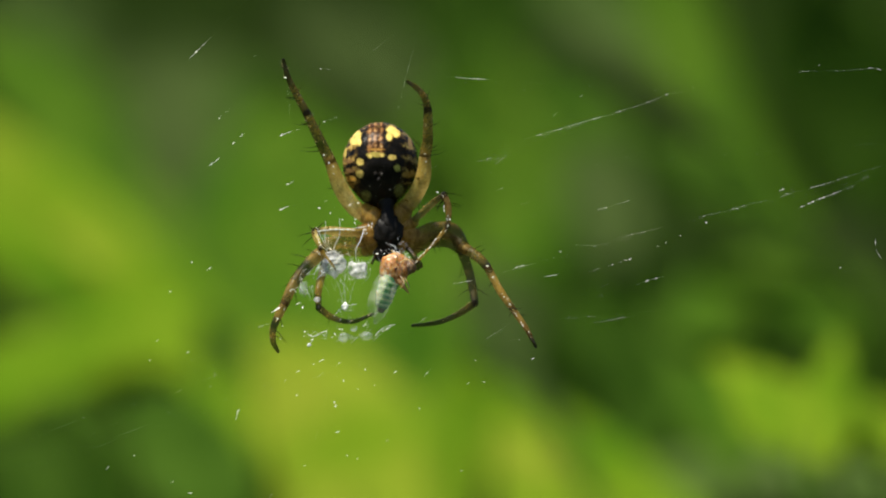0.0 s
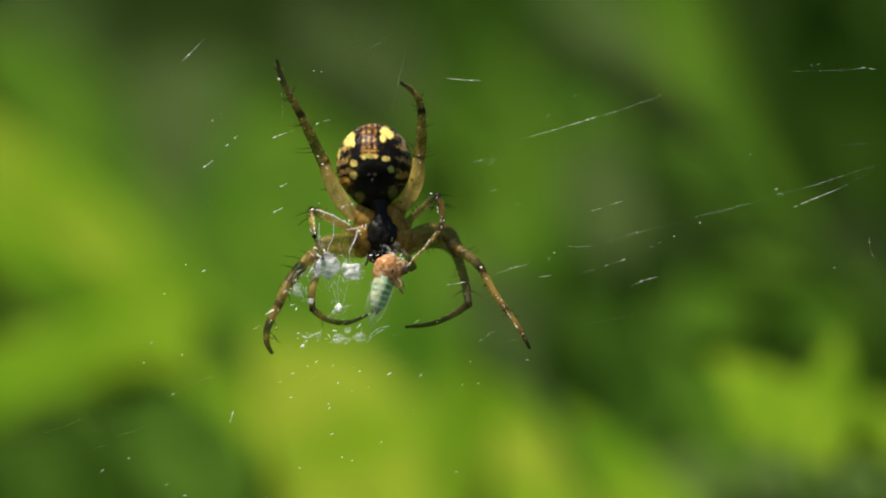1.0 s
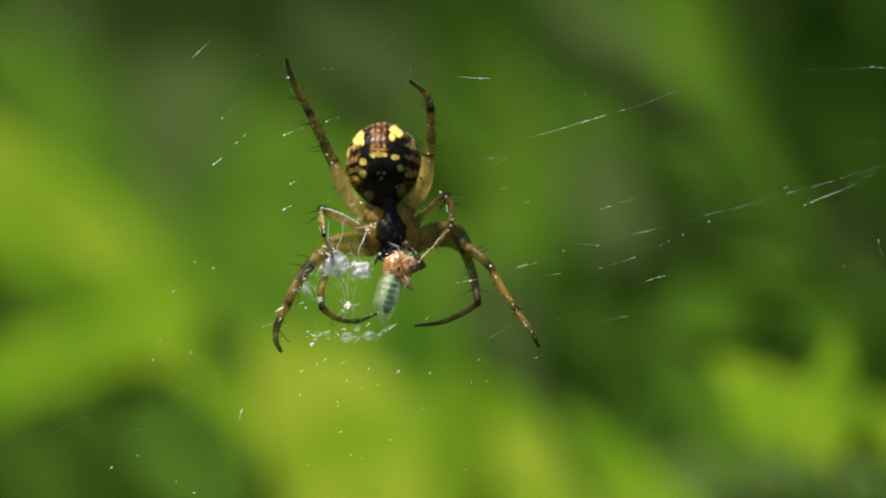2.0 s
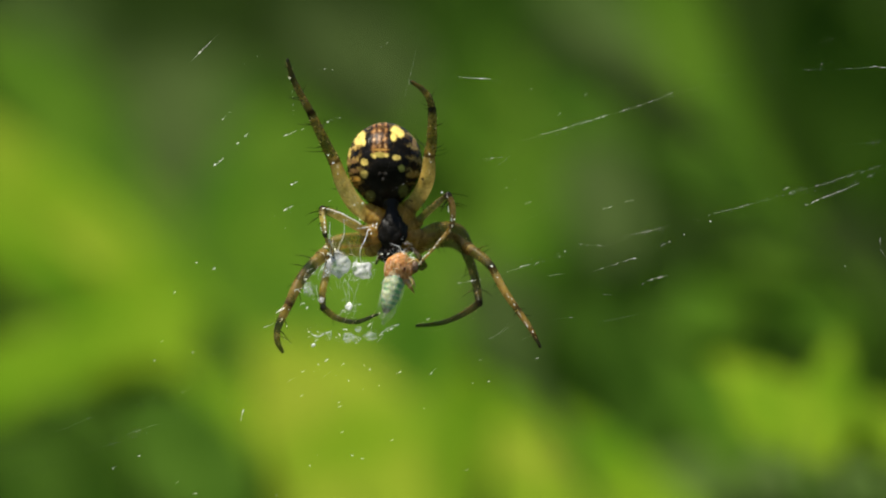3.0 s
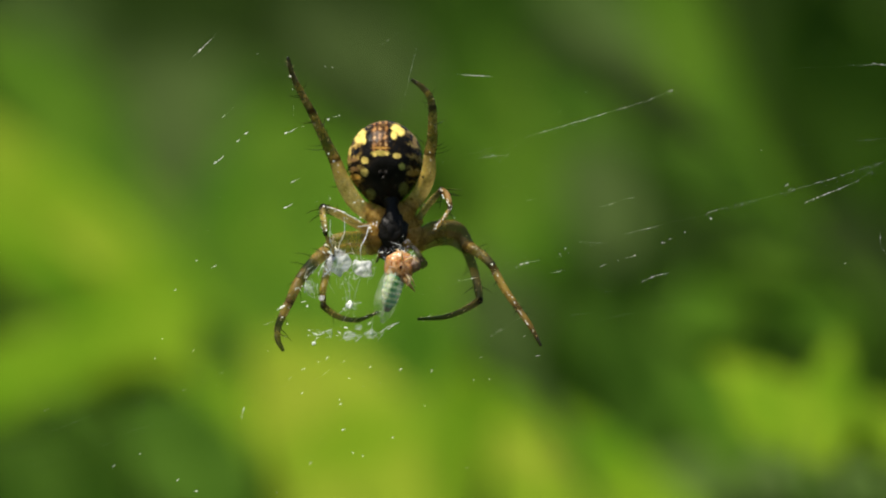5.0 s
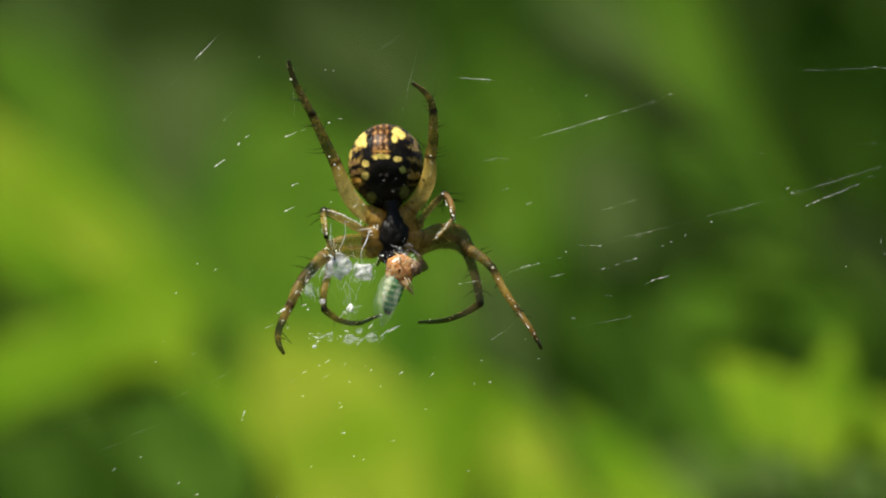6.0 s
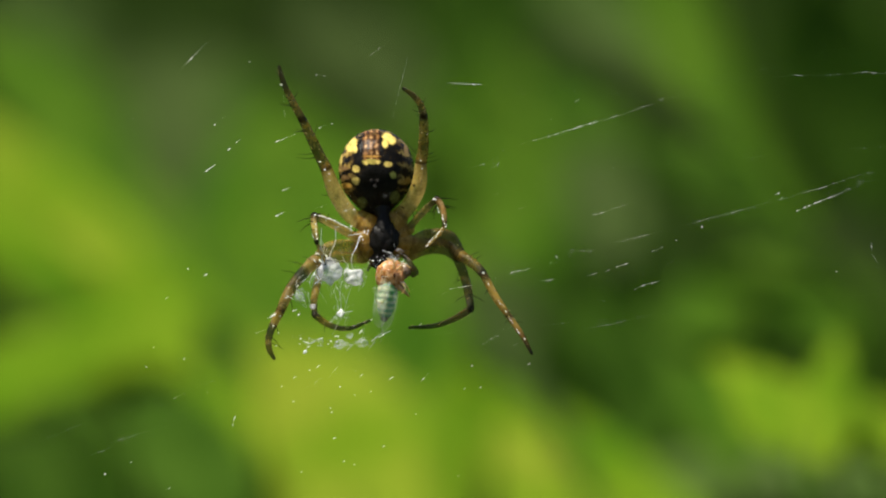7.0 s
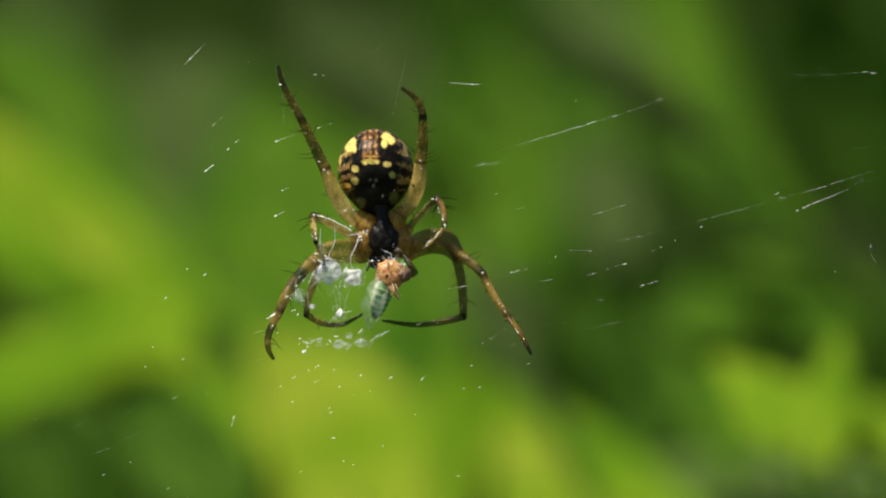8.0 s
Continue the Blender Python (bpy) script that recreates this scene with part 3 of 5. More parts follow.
# ---- the spider ----
AMBER, TAN, OCHRE = (0.6, 0.41, 0.095), (0.44, 0.3, 0.07), (0.74, 0.56, 0.17)
OLIVE_LEG, DARK = (0.2, 0.14, 0.032), (0.014, 0.01, 0.004)
YELLOW, BLACK, SHADED_YELLOW = (0.62, 0.48, 0.13), (0.0055, 0.005, 0.0042), (0.1, 0.11, 0.03)
AB_C, AB_R = (-0.22, 0.3, 2.3), (1.34, 1.3, 1.46)
RUST = (0.75, 0.42, 0.08)
SPOTS = [   # place and half-size on the abdomen, in its half-width and half-height, then colour
    ((-0.61, 0.66, 0.13, 0.15), YELLOW), ((-0.68, 0.54, 0.14, 0.12), YELLOW), ((-0.57, 0.52, 0.08, 0.11), YELLOW),
    ((0.29, 0.79, 0.14, 0.15), YELLOW), ((0.24, 0.65, 0.1, 0.13), YELLOW), ((0.42, 0.72, 0.12, 0.11), YELLOW),
    ((-0.13, 0.2, 0.26, 0.07), (0.36, 0.3, 0.07)), ((-0.12, 0.33, 0.26, 0.035), (0.3, 0.16, 0.035)), ((-0.27, 0.17, 0.07, 0.06), YELLOW), ((0.04, 0.19, 0.07, 0.06), YELLOW),
    # right and low spots are dimmer: the shade on them is put into the pigment
    ((-0.53, 0.03, 0.11, 0.1), YELLOW), ((-0.55, -0.26, 0.12, 0.11), YELLOW), ((0.31, 0.14, 0.11, 0.08), YELLOW), ((0.45, -0.12, 0.1, 0.11), (0.34, 0.34, 0.08)),
    ((-0.41, -0.74, 0.16, 0.12), SHADED_YELLOW), ((0.52, -0.64, 0.15, 0.16), SHADED_YELLOW), ((0.09, -0.84, 0.12, 0.05), (0.12, 0.13, 0.05)),
    ((-0.81, -0.38, 0.2, 0.08), RUST), ((-0.84, 0.05, 0.16, 0.06), (0.2, 0.12, 0.05)), ((-0.82, -0.17, 0.15, 0.06), (0.2, 0.12, 0.05)), ((-0.94, 0.3, 0.05, 0.18), (0.5, 0.38, 0.1)),
    ((0.74, -0.28, 0.2, 0.09), (0.2, 0.14, 0.035)), ((0.78, 0.5, 0.06, 0.2), (0.24, 0.16, 0.06)),
]


def abdomen_colour(n):
    """Pigment by the direction from the abdomen's middle."""
    u, v = n.x, n.z
    w = noise.noise(n * 6.0) * 0.07 + noise.noise(n * 17.0) * 0.04
    fleck = 0.55 * noise.noise(n * 27.0)
    side = abs(u) + w
    col = mixed(BLACK, (0.04, 0.025, 0.009), 1.3 * noise.noise(n * 7.0) + 0.5 * fleck)
    if side > 0.55:
        band = math.sin((v + 0.35 * abs(u)) * 21 + 24 * w) + 0.8 * fleck
        # right flank painted dimmer, as the side away from the sun
        col = mixed(col, (0.26, 0.165, 0.04) if u < 0 else (0.13, 0.095, 0.026), (side - 0.55) * 5 * (1.3 * band - 0.1))
        if band > 0.75 and v > -0.35:
            col = mixed(col, (0.4, 0.33, 0.12), (band - 0.75) * 2.2 * (side - 0.55) * 3)
    off = abs(u + 0.13 + 0.5 * w)
    if v > 0.2 and off < 0.33:
        bars = math.sin(v * 34 + 16 * w) + 1.4 * math.cos(off * 42) + 2.5 * noise.noise(n * 13.0) + 2.0 * fleck
        col = mixed((0.03, 0.013, 0.004), (0.27, 0.13, 0.042), 0.2 + 0.3 * bars)
        col = mixed(col, (0.42, 0.33, 0.17), 0.5 * bars - 1.0)
        col = mixed(col, BLACK, (off - 0.19) / 0.05)
    col = mixed(BLACK, col, math.hypot((u - 0.02) / 0.5, (v + 0.44) / 0.6) * 3 - 2.6 + 3 * w)
    rim = math.hypot(u, v)
    if rim > 0.84 and v > -0.3:
        col = mixed(col, (0.34, 0.24, 0.07), (rim - 0.84) * 3 * (0.1 + 1.6 * noise.noise(n * 9.0) + 0.6 * fleck))
    for (su, sv, ru, rv), tone in SPOTS:
        d = math.hypot((u - su) / ru, (v - sv) / rv) + 3.0 * w + 0.14 * fleck + 0.12
        if d < 1.15:
            lit = mixed(tone, tuple(k * 0.55 for k in tone), 0.7 * noise.noise(n * 14.0) + 0.35 * fleck + 0.7 * (d - 0.4))
            col = mixed(lit, col, (d - 0.82) / 0.33)
    return col


def build_abdomen(spider):
    bm = bmesh.new()
    layer = bm.verts.layers.float_color.new("pigment")
    across, rows_down = 260, 180
    rings = []
    for j in range(1, rows_down):
        th = math.pi * j / rows_down
        ring = []
        for i in range(across):
            ph = 2 * math.pi * i / across
            n = Vector((math.sin(th) * math.cos(ph), math.sin(th) * math.sin(ph), math.cos(th)))
            waist = 1.0 - 0.05 * max(0.0, -n.z - 0.1) + 0.02 * noise.noise(n * 4)
            low = max(0.0, -n.z - 0.55) / 0.45
            waist -= 0.1 * low
            v = bm.verts.new((Vector(AB_C) + Vector((n.x * AB_R[0] * waist, n.y * AB_R[1] * waist, n.z * AB_R[2] * (1 + 0.13 * low)))) * MM)
            v[layer] = (*abdomen_colour(n), 1)
            ring.append(v)
        rings.append(ring)
    for a, b in zip(rings, rings[1:]):
        for i in range(across):
            bm.faces.new((a[i], b[i], b[(i + 1) % across], a[(i + 1) % across]))
    bm.faces.new(rings[0])
    bm.faces.new(rings[-1][::-1])
    part("abdomen", bm, GLOSSY_CUTICLE, spider, "rounded black abdomen with yellow spots")


def build_spinnerets(spider):
    """Three blunt glossy pegs in the middle of the black patch."""
    for x, z, lean in ((-0.36, 1.94, -0.05), (-0.2, 1.94, 0.05), (-0.28, 1.76, 0.0)):
        bm = tube(bmesh.new(), [(x, -0.8, z), (x + lean * 0.5, -0.98, z - 0.03), (x + lean, -1.08, z - 0.06)], [0.1, 0.085, 0.05], steps=4, sides=10, colours=[BLACK, (0.012, 0.011, 0.01), BLACK])
        part("spinneret", bm, GLOSSY_CUTICLE, spider)


def shield_colour(n):
    return mixed((0.34, 0.2, 0.045), (0.54, 0.34, 0.08), 0.5 + 1.2 * noise.noise(n * 3.0))


def bristles(bm, length, rng, count):
    """Draws fine spines out of a leg segment's own skin, in one piece with it."""
    layer = bm.verts.layers.float_color["pigment"]
    bm.normal_update()
    quads = [f for f in bm.faces if len(f.verts) == 4 and abs(f.normal.x) > 0.35]
    quads = quads[len(quads) // 12:len(quads) * 4 // 5]
    for f in rng.sample(quads, min(count, len(quads))):
        ring = list(f.verts)
        mid, out = f.calc_center_median(), f.normal.copy()
        along = (ring[2].co - ring[1].co).normalized()
        reach_out = length * rng.uniform(0.55, 1.1) * MM
        bm.faces.remove(f)
        for part_way, radius in ((0.02, 0.02), (0.5, 0.014), (1.0, 0.005)):
            spot = mid + (out * part_way + along * 0.5 * part_way ** 1.5) * reach_out
            nxt = []
            for v in ring:
                q = bm.verts.new(spot + (v.co - sum((w.co for w in ring), Vector()) / 4).normalized() * radius * MM)
                q[layer] = (*DARK, 1)
                nxt.append(q)
            for k in range(4):
                bm.faces.new((ring[k], ring[(k + 1) % 4], nxt[(k + 1) % 4], nxt[k]))
            ring = nxt
        bm.faces.new(ring)


def down(bm, points, radii, rng):
    """Short pale hairs that lie along a leg segment and catch the sun."""
    layer = bm.verts.layers.float_color["pigment"]
    line = curve_through(points, 12)
    thick = blend_list(radii, len(line))
    for _ in range(int(15 * sum((b - a).length for a, b in zip(line, line[1:])))):
        i = rng.randrange(1, len(line) - 1)
        along = (line[i + 1] - line[i - 1]).normalized()
        out = Vector((rng.gauss(0, 1), rng.gauss(-0.4, 1), rng.gauss(0.2, 1)))
        out = (out - along * out.dot(along)).normalized()
        root = line[i] + out * thick[i] * 0.95
        tip = root + (out * 0.55 + along * rng.uniform(0.6, 1.1)) * rng.uniform(0.07, 0.16)
        side = out.cross(along) * 0.011
        tone = (0.75, 0.62, 0.32) if rng.random() < 0.35 else (0.1, 0.075, 0.03)
        ring = [bm.verts.new(q * MM) for q in (root - side, root + side, root + along * 0.016, tip)]
        for v in ring:
            v[layer] = (*tone, 1)
        for k in ((0, 1, 3), (1, 2, 3), (2, 0, 3)):
            bm.faces.new([ring[m] for m in k])


def segment(name, parent, points, radii, colours, spines, length, seed, label="", mat=None):
    """A leg segment whose origin is its first point."""
    bm = tube(bmesh.new(), points, radii, steps=7, sides=12, colours=colours)
    bristles(bm, length, random.Random(seed), spines)
    down(bm, points, radii, random.Random(seed + 500))
    bm.transform(Matrix.Translation(-Vector(points[0]) * MM))
    return part(name, bm, mat or LEG_CUTICLE, parent, label)


def build_leg(spider, coxa, knee, joint, tip, femur_via, tibia_via, foot_via, thick, seed, tones, spines=(3, 7, 6), spine=0.55, skin=None):
    """A leg of three moving segments; the vias bow them. Returns what flex() needs."""
    c, k, j, t = (Vector(p) for p in (coxa, knee, joint, tip))
    f, s, m = thick
    femur = segment("leg", spider, [c, *femur_via, k], [f, f * 1.04, f * 0.98, f * 0.72], tones[0], spines[0], spine * 0.65, seed, mat=skin)
    femur.location = c * MM
    tibia = segment("tibia", femur, [k, *tibia_via, j], [s * 1.12, s, s * 0.96, s * 0.86, s * 0.78], tones[1], spines[1], spine, seed + 1)
    tibia.location = (k - c) * MM
    foot = segment("metatarsus", femur, [j, *foot_via, t], [m * 1.1, m, m * 0.85, m * 0.7, m * 0.45], tones[2], spines[2], spine * 0.75, seed + 2)
    foot.location = (j - c) * MM
    return femur, tibia, foot, c, k, j, t


def bands(base, n=3):
    """Leg pigment with dark rings at its joints."""
    ring = mixed(base, DARK, 0.85)
    return [DARK, base, base, base, base, ring, base, base, base, base, base, DARK]


HONEY = [(0.42, 0.27, 0.06), (0.34, 0.23, 0.055), (0.26, 0.19, 0.05)]
# right front femora: the shade they lie in is put into the pigment
SHADED_FEMUR = [(0.42, 0.28, 0.07), (0.16, 0.115, 0.028), (0.055, 0.042, 0.012)]
FOOT = [DARK, OLIVE_LEG, OLIVE_LEG, OLIVE_LEG, OLIVE_LEG, mixed(OLIVE_LEG, DARK, 0.8), mixed(OLIVE_LEG, DARK, 0.5), mixed(OLIVE_LEG, DARK, 0.8), DARK]
RINGED_FOOT = [(0.16, 0.1, 0.03), (0.36, 0.25, 0.065), (0.3, 0.2, 0.055), DARK, DARK, (0.26, 0.18, 0.045), mixed(OLIVE_LEG, DARK, 0.45), mixed(OLIVE_LEG, DARK, 0.65), mixed(OLIVE_LEG, DARK, 0.85), DARK]
GOLD_FOOT = [DARK, (0.34, 0.22, 0.05), (0.5, 0.34, 0.08), (0.46, 0.3, 0.07), (0.36, 0.23, 0.05), (0.1, 0.06, 0.018), (0.42, 0.27, 0.06), (0.34, 0.21, 0.05), (0.2, 0.12, 0.03), (0.05, 0.035, 0.013), DARK]
PALE = [(0.7, 0.5, 0.16), (0.82, 0.65, 0.25), (0.78, 0.6, 0.2), AMBER]

spider = empty("spider", HUB, "small black and yellow orb spider feeding in its web", "spider")
build_abdomen(spider)
build_spinnerets(spider)
part("carapace", blob(bmesh.new(), (0.08, 0.62, -0.1), (0.95, 0.55, 0.92), 0.1, 2.5, 4, shield_colour), CUTICLE, spider,
     "amber brown forebody")
part("breast_shield", blob(bmesh.new(), (0.06, -0.3, -0.12), (0.5, 0.36, 0.7), 0.2, 2.2, 4, BLACK), BLACK_SKIN, spider, "black shield on the forebody")
part("waist", tube(bmesh.new(), [(-0.14, 0.1, 1.3), (-0.04, -0.1, 0.96), (0.02, -0.25, 0.68), (0.06, -0.3, 0.16)], [0.6, 0.34, 0.21, 0.36], colours=[BLACK, BLACK, BLACK]), BLACK_SKIN, spider)
part("head", blob(bmesh.new(), (0.02, 0, -0.9), (0.5, 0.5, 0.36), 0.08, 3, 3, BLACK), CUTICLE, spider, "shiny black head")
for spot in ((-0.28, -0.42, -1.02), (-0.18, -0.5, -0.8), (0, -0.52, -0.78), (0.24, -0.5, -0.82), (0.4, -0.4, -0.98)):
    part("eye", blob(bmesh.new(), spot, (0.075, 0.075, 0.075), level=2), BLACK_SHINE, spider)
part("pedipalp", blob(tube(bmesh.new(), [(0.76, -0.2, -0.72), (0.96, -0.4, -0.94), (1.06, -0.5, -1.16)], [0.09, 0.1, 0.12], colours=[DARK, (0.1, 0.07, 0.026), DARK]),
                      (1.1, -0.5, -1.28), (0.16, 0.16, 0.2), 0.45, 2.5, 3, (0.06, 0.04, 0.018)), LEG_CUTICLE, spider, "dark brown feeler")
part("pedipalp", tube(bmesh.new(), [(-0.2, -0.1, -0.8), (-0.4, -0.3, -1), (-0.52, -0.4, -1.24)], [0.06, 0.07, 0.04],
                      colours=[DARK, (0.08, 0.055, 0.02), DARK]), LEG_CUTICLE, spider, "brown feeler")
BODY = Vector((0.06, 0.02, -0.1))
for at, size in (((-0.78, 0.12, 0.62), 0.35), ((-0.9, 0.05, -0.06), 0.25), ((-0.88, 0.25, -0.42), 0.28), ((-0.72, 0.35, -0.8), 0.25),
                 ((0.68, 0.12, 0.8), 0.35), ((0.94, 0.15, 0.22), 0.25), ((1.12, 0.28, -0.3), 0.3), ((1.02, 0.4, -0.66), 0.28)):
    out = Vector(at) - BODY
    bm = tube(bmesh.new(), [BODY + out * 0.3, BODY + out * 0.55 - Vector((0, 0.05, 0)), BODY + out * 0.8, BODY + out * 1.02],
              [size * 0.7, size, size * 1.1, size * 1.02, size * 0.8], steps=6, sides=18,
              colours=[(0.2, 0.11, 0.028), (0.5, 0.31, 0.075), (0.66, 0.43, 0.11), (0.6, 0.39, 0.1), (0.6, 0.4, 0.1), (0.34, 0.21, 0.05), (0.56, 0.38, 0.1)])
    for v in bm.verts:
        v.co *= 1 + 0.012 * noise.noise(v.co / MM * 2.3)
    down(bm, [BODY + out * 0.3, BODY + out * 0.6, BODY + out], [size, size, size], random.Random(int(at[0] * 70 + at[2] * 13)))
    part("coxa", bm, LEG_CUTICLE, spider)

# hind legs, stretched up
hind_l = build_leg(spider, (-0.76, 0.3, 0.44), (-1.99, -0.5, 2.37), (-2.82, -0.9, 4.08), (-3.63, -1.3, 5.94), [(-1.2, 0, 0.8), (-1.69, -0.4, 1.58)],
          [(-2.19, -0.6, 2.77), (-2.49, -0.8, 3.39)], [(-3.18, -1, 4.74), (-3.48, -1.2, 5.37)], (0.28, 0.2, 0.135), 11,
          [PALE, bands((0.21, 0.15, 0.032)), FOOT])
build_leg(spider, (0.6, 0.3, 0.68), (1.36, -0.5, 2.59), (1.46, -0.9, 4.2), (0.74, -1.3, 5.17), [(0.96, 0, 1.1), (1.3, -0.4, 1.84)],
          [(1.44, -0.6, 2.99), (1.46, -0.8, 3.49)], [(1.36, -1, 4.58), (1.08, -1.2, 4.93)], (0.28, 0.2, 0.13), 21,
          [[(0.58, 0.41, 0.1), (0.68, 0.51, 0.16), (0.62, 0.47, 0.14), (0.46, 0.34, 0.09)], bands((0.23, 0.17, 0.036)), FOOT])
# short third legs, bent over the catch
third_l = build_leg(spider, (-0.8, 0, -0.16), (-2.38, -1.3, 0.69), (-2.27, -1.9, -0.24), (-1.98, -1.6, -1.04), [(-1.31, -0.5, 0.14), (-1.91, -0.9, 0.48)],
                    [(-2.38, -1.5, 0.43), (-2.31, -1.7, 0.07)], [(-2.19, -1.85, -0.48), (-2.05, -1.7, -0.8)], (0.15, 0.115, 0.06), 31,
                    [[(0.4, 0.29, 0.09), (0.44, 0.32, 0.1), (0.46, 0.36, 0.12), (0.46, 0.36, 0.12), DARK], [DARK, (0.42, 0.33, 0.11), OCHRE, (0.42, 0.33, 0.11), DARK], [DARK, TAN, AMBER, AMBER, DARK]])
third_r = build_leg(spider, (0.84, 0.2, 0.16), (1.78, -0.9, 1.27), (2.2, -1.2, 0.27), (1.04, -1.4, -1.24), [(1.12, -0.2, 0.52), (1.48, -0.6, 0.96)],
                    [(1.98, -1, 1.03), (2.14, -1.1, 0.63)], [(1.88, -1.2, -0.2), (1.48, -1.3, -0.72)], (0.125, 0.115, 0.065), 41,
                    [[(0.24, 0.2, 0.065), (0.22, 0.19, 0.06), (0.2, 0.17, 0.055), DARK], [DARK, (0.4, 0.24, 0.08), (0.42, 0.26, 0.09), (0.3, 0.2, 0.06), DARK], [DARK, TAN, (0.3, 0.22, 0.07), TAN, DARK]])
# white specks and streaks shaped as the sun's glints on the legs and their silk
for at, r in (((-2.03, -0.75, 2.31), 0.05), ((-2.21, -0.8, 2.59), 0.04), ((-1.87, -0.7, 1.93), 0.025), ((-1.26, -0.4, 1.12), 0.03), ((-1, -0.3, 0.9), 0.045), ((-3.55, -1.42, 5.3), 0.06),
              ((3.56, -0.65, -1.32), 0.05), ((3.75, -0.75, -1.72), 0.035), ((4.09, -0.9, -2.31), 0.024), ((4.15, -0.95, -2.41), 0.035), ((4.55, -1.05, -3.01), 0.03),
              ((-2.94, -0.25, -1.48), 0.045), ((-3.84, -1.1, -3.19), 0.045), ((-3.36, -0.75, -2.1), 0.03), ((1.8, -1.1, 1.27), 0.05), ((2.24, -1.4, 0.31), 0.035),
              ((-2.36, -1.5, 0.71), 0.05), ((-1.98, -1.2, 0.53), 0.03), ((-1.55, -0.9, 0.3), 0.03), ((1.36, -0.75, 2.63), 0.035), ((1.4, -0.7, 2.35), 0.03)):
    part("glint_speck", blob(bmesh.new(), at, (r * 0.75, r * 0.4, r * 0.5), 0.7, 2.5, 2, seed=at[2]), SILK, spider)
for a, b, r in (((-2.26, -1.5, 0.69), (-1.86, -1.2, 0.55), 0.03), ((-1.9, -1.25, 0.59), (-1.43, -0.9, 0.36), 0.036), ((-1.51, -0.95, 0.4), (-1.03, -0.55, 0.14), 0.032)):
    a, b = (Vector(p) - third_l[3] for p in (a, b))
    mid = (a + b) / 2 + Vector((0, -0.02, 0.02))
    part("glint_speck", tube(bmesh.new(), [a, mid, b], [r * k for k in (0.2, 0.9, 0.3, 1.1, 0.5, 0.8, 0.2)], steps=6, sides=5), SILK, third_l[0])
# the long front pairs
front_l = build_leg(spider, (-0.72, 0.3, -0.48), (-2.4, 0.2, -0.92), (-3.6, -0.8, -2.67), (-3.81, -1.2, -4.34), [(-1.21, 0.6, -0.4), (-1.93, 0.6, -0.48)],
          [(-2.8, 0, -1.32), (-3.27, -0.5, -1.94)], [(-3.84, -0.9, -3.15), (-4.01, -1.1, -3.67), (-3.97, -1.2, -4.04)], (0.25, 0.215, 0.145), 51,
          [HONEY, [(0.3, 0.21, 0.06), (0.36, 0.26, 0.08), (0.36, 0.26, 0.08), (0.32, 0.23, 0.07), (0.26, 0.18, 0.05), DARK, DARK, DARK, (0.2, 0.13, 0.036), (0.05, 0.034, 0.011), (0.24, 0.16, 0.042), (0.28, 0.19, 0.05), (0.28, 0.19, 0.05), (0.26, 0.18, 0.045), (0.2, 0.13, 0.036), (0.1, 0.065, 0.02)], RINGED_FOOT], (1, 8, 3), 0.72, THIN_CUTICLE)
second_l = build_leg(spider, (-0.6, 0.4, -0.8), (-2.17, 0.5, -1.04), (-2.39, -0.4, -2.8), (-0.45, -0.6, -3.01), [(-1.05, 0.9, -0.8), (-1.69, 0.9, -0.8)],
                     [(-2.32, 0.2, -1.72), (-2.42, -0.2, -2.3)], [(-1.93, -0.5, -3.14), (-1.23, -0.6, -3.29)], (0.2, 0.14, 0.115), 61,
                     [HONEY, [DARK, TAN, TAN, OLIVE_LEG, DARK], [DARK, OLIVE_LEG, (0.05, 0.04, 0.015), DARK, DARK]], (0, 2, 1), 0.4, THIN_CUTICLE)
front_r = build_leg(spider, (1, 0.3, -0.4), (2.72, 0.2, -0.68), (3.56, -0.4, -1.36), (5.26, -1.3, -4.16), [(1.64, 0.6, -0.1), (2.28, 0.6, -0.1)],
          [(3, 0, -0.86), (3.3, -0.2, -1.08)], [(4.01, -0.7, -2.2), (4.47, -0.9, -2.87), (4.93, -1.1, -3.53)], (0.32, 0.19, 0.135), 71,
          [SHADED_FEMUR, [TAN, OLIVE_LEG, OLIVE_LEG, DARK], GOLD_FOOT], (1, 3, 5), 0.4)
second_r = build_leg(spider, (1, 0.5, -0.6), (2.64, 0.7, -0.76), (3.12, -0.3, -2.6), (0.97, -2.1, -3.22), [(1.6, 0.9, -0.4), (2.24, 0.9, -0.44)],
                     [(2.88, 0.4, -1.4), (3.06, 0, -2.16)], [(2.64, -0.8, -2.89), (1.86, -1.5, -3.17)], (0.28, 0.17, 0.12), 81,
                     [SHADED_FEMUR, [(0.12, 0.085, 0.022), (0.13, 0.095, 0.025), (0.13, 0.095, 0.025), DARK], [DARK, (0.09, 0.065, 0.018), (0.035, 0.026, 0.009), DARK, DARK]], (1, 4, 1), 0.42)


def add_glints(parent, origin, start, end, count, seed, size=0.03, lift=0.1):
    """White specks along a leg segment, in place of its sun highlights."""
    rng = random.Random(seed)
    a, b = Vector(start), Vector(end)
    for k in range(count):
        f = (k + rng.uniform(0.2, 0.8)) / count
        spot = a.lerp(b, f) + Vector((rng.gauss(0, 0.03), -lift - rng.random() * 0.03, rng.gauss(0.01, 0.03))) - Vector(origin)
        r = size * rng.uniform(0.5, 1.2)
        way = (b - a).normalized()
        part("glint_speck", tube(bmesh.new(), [spot - way * r * 1.6, spot, spot + way * r * 1.6], [r * 0.15, r * 0.5, r * 0.4, r * 0.1], steps=3, sides=5), SILK, parent)


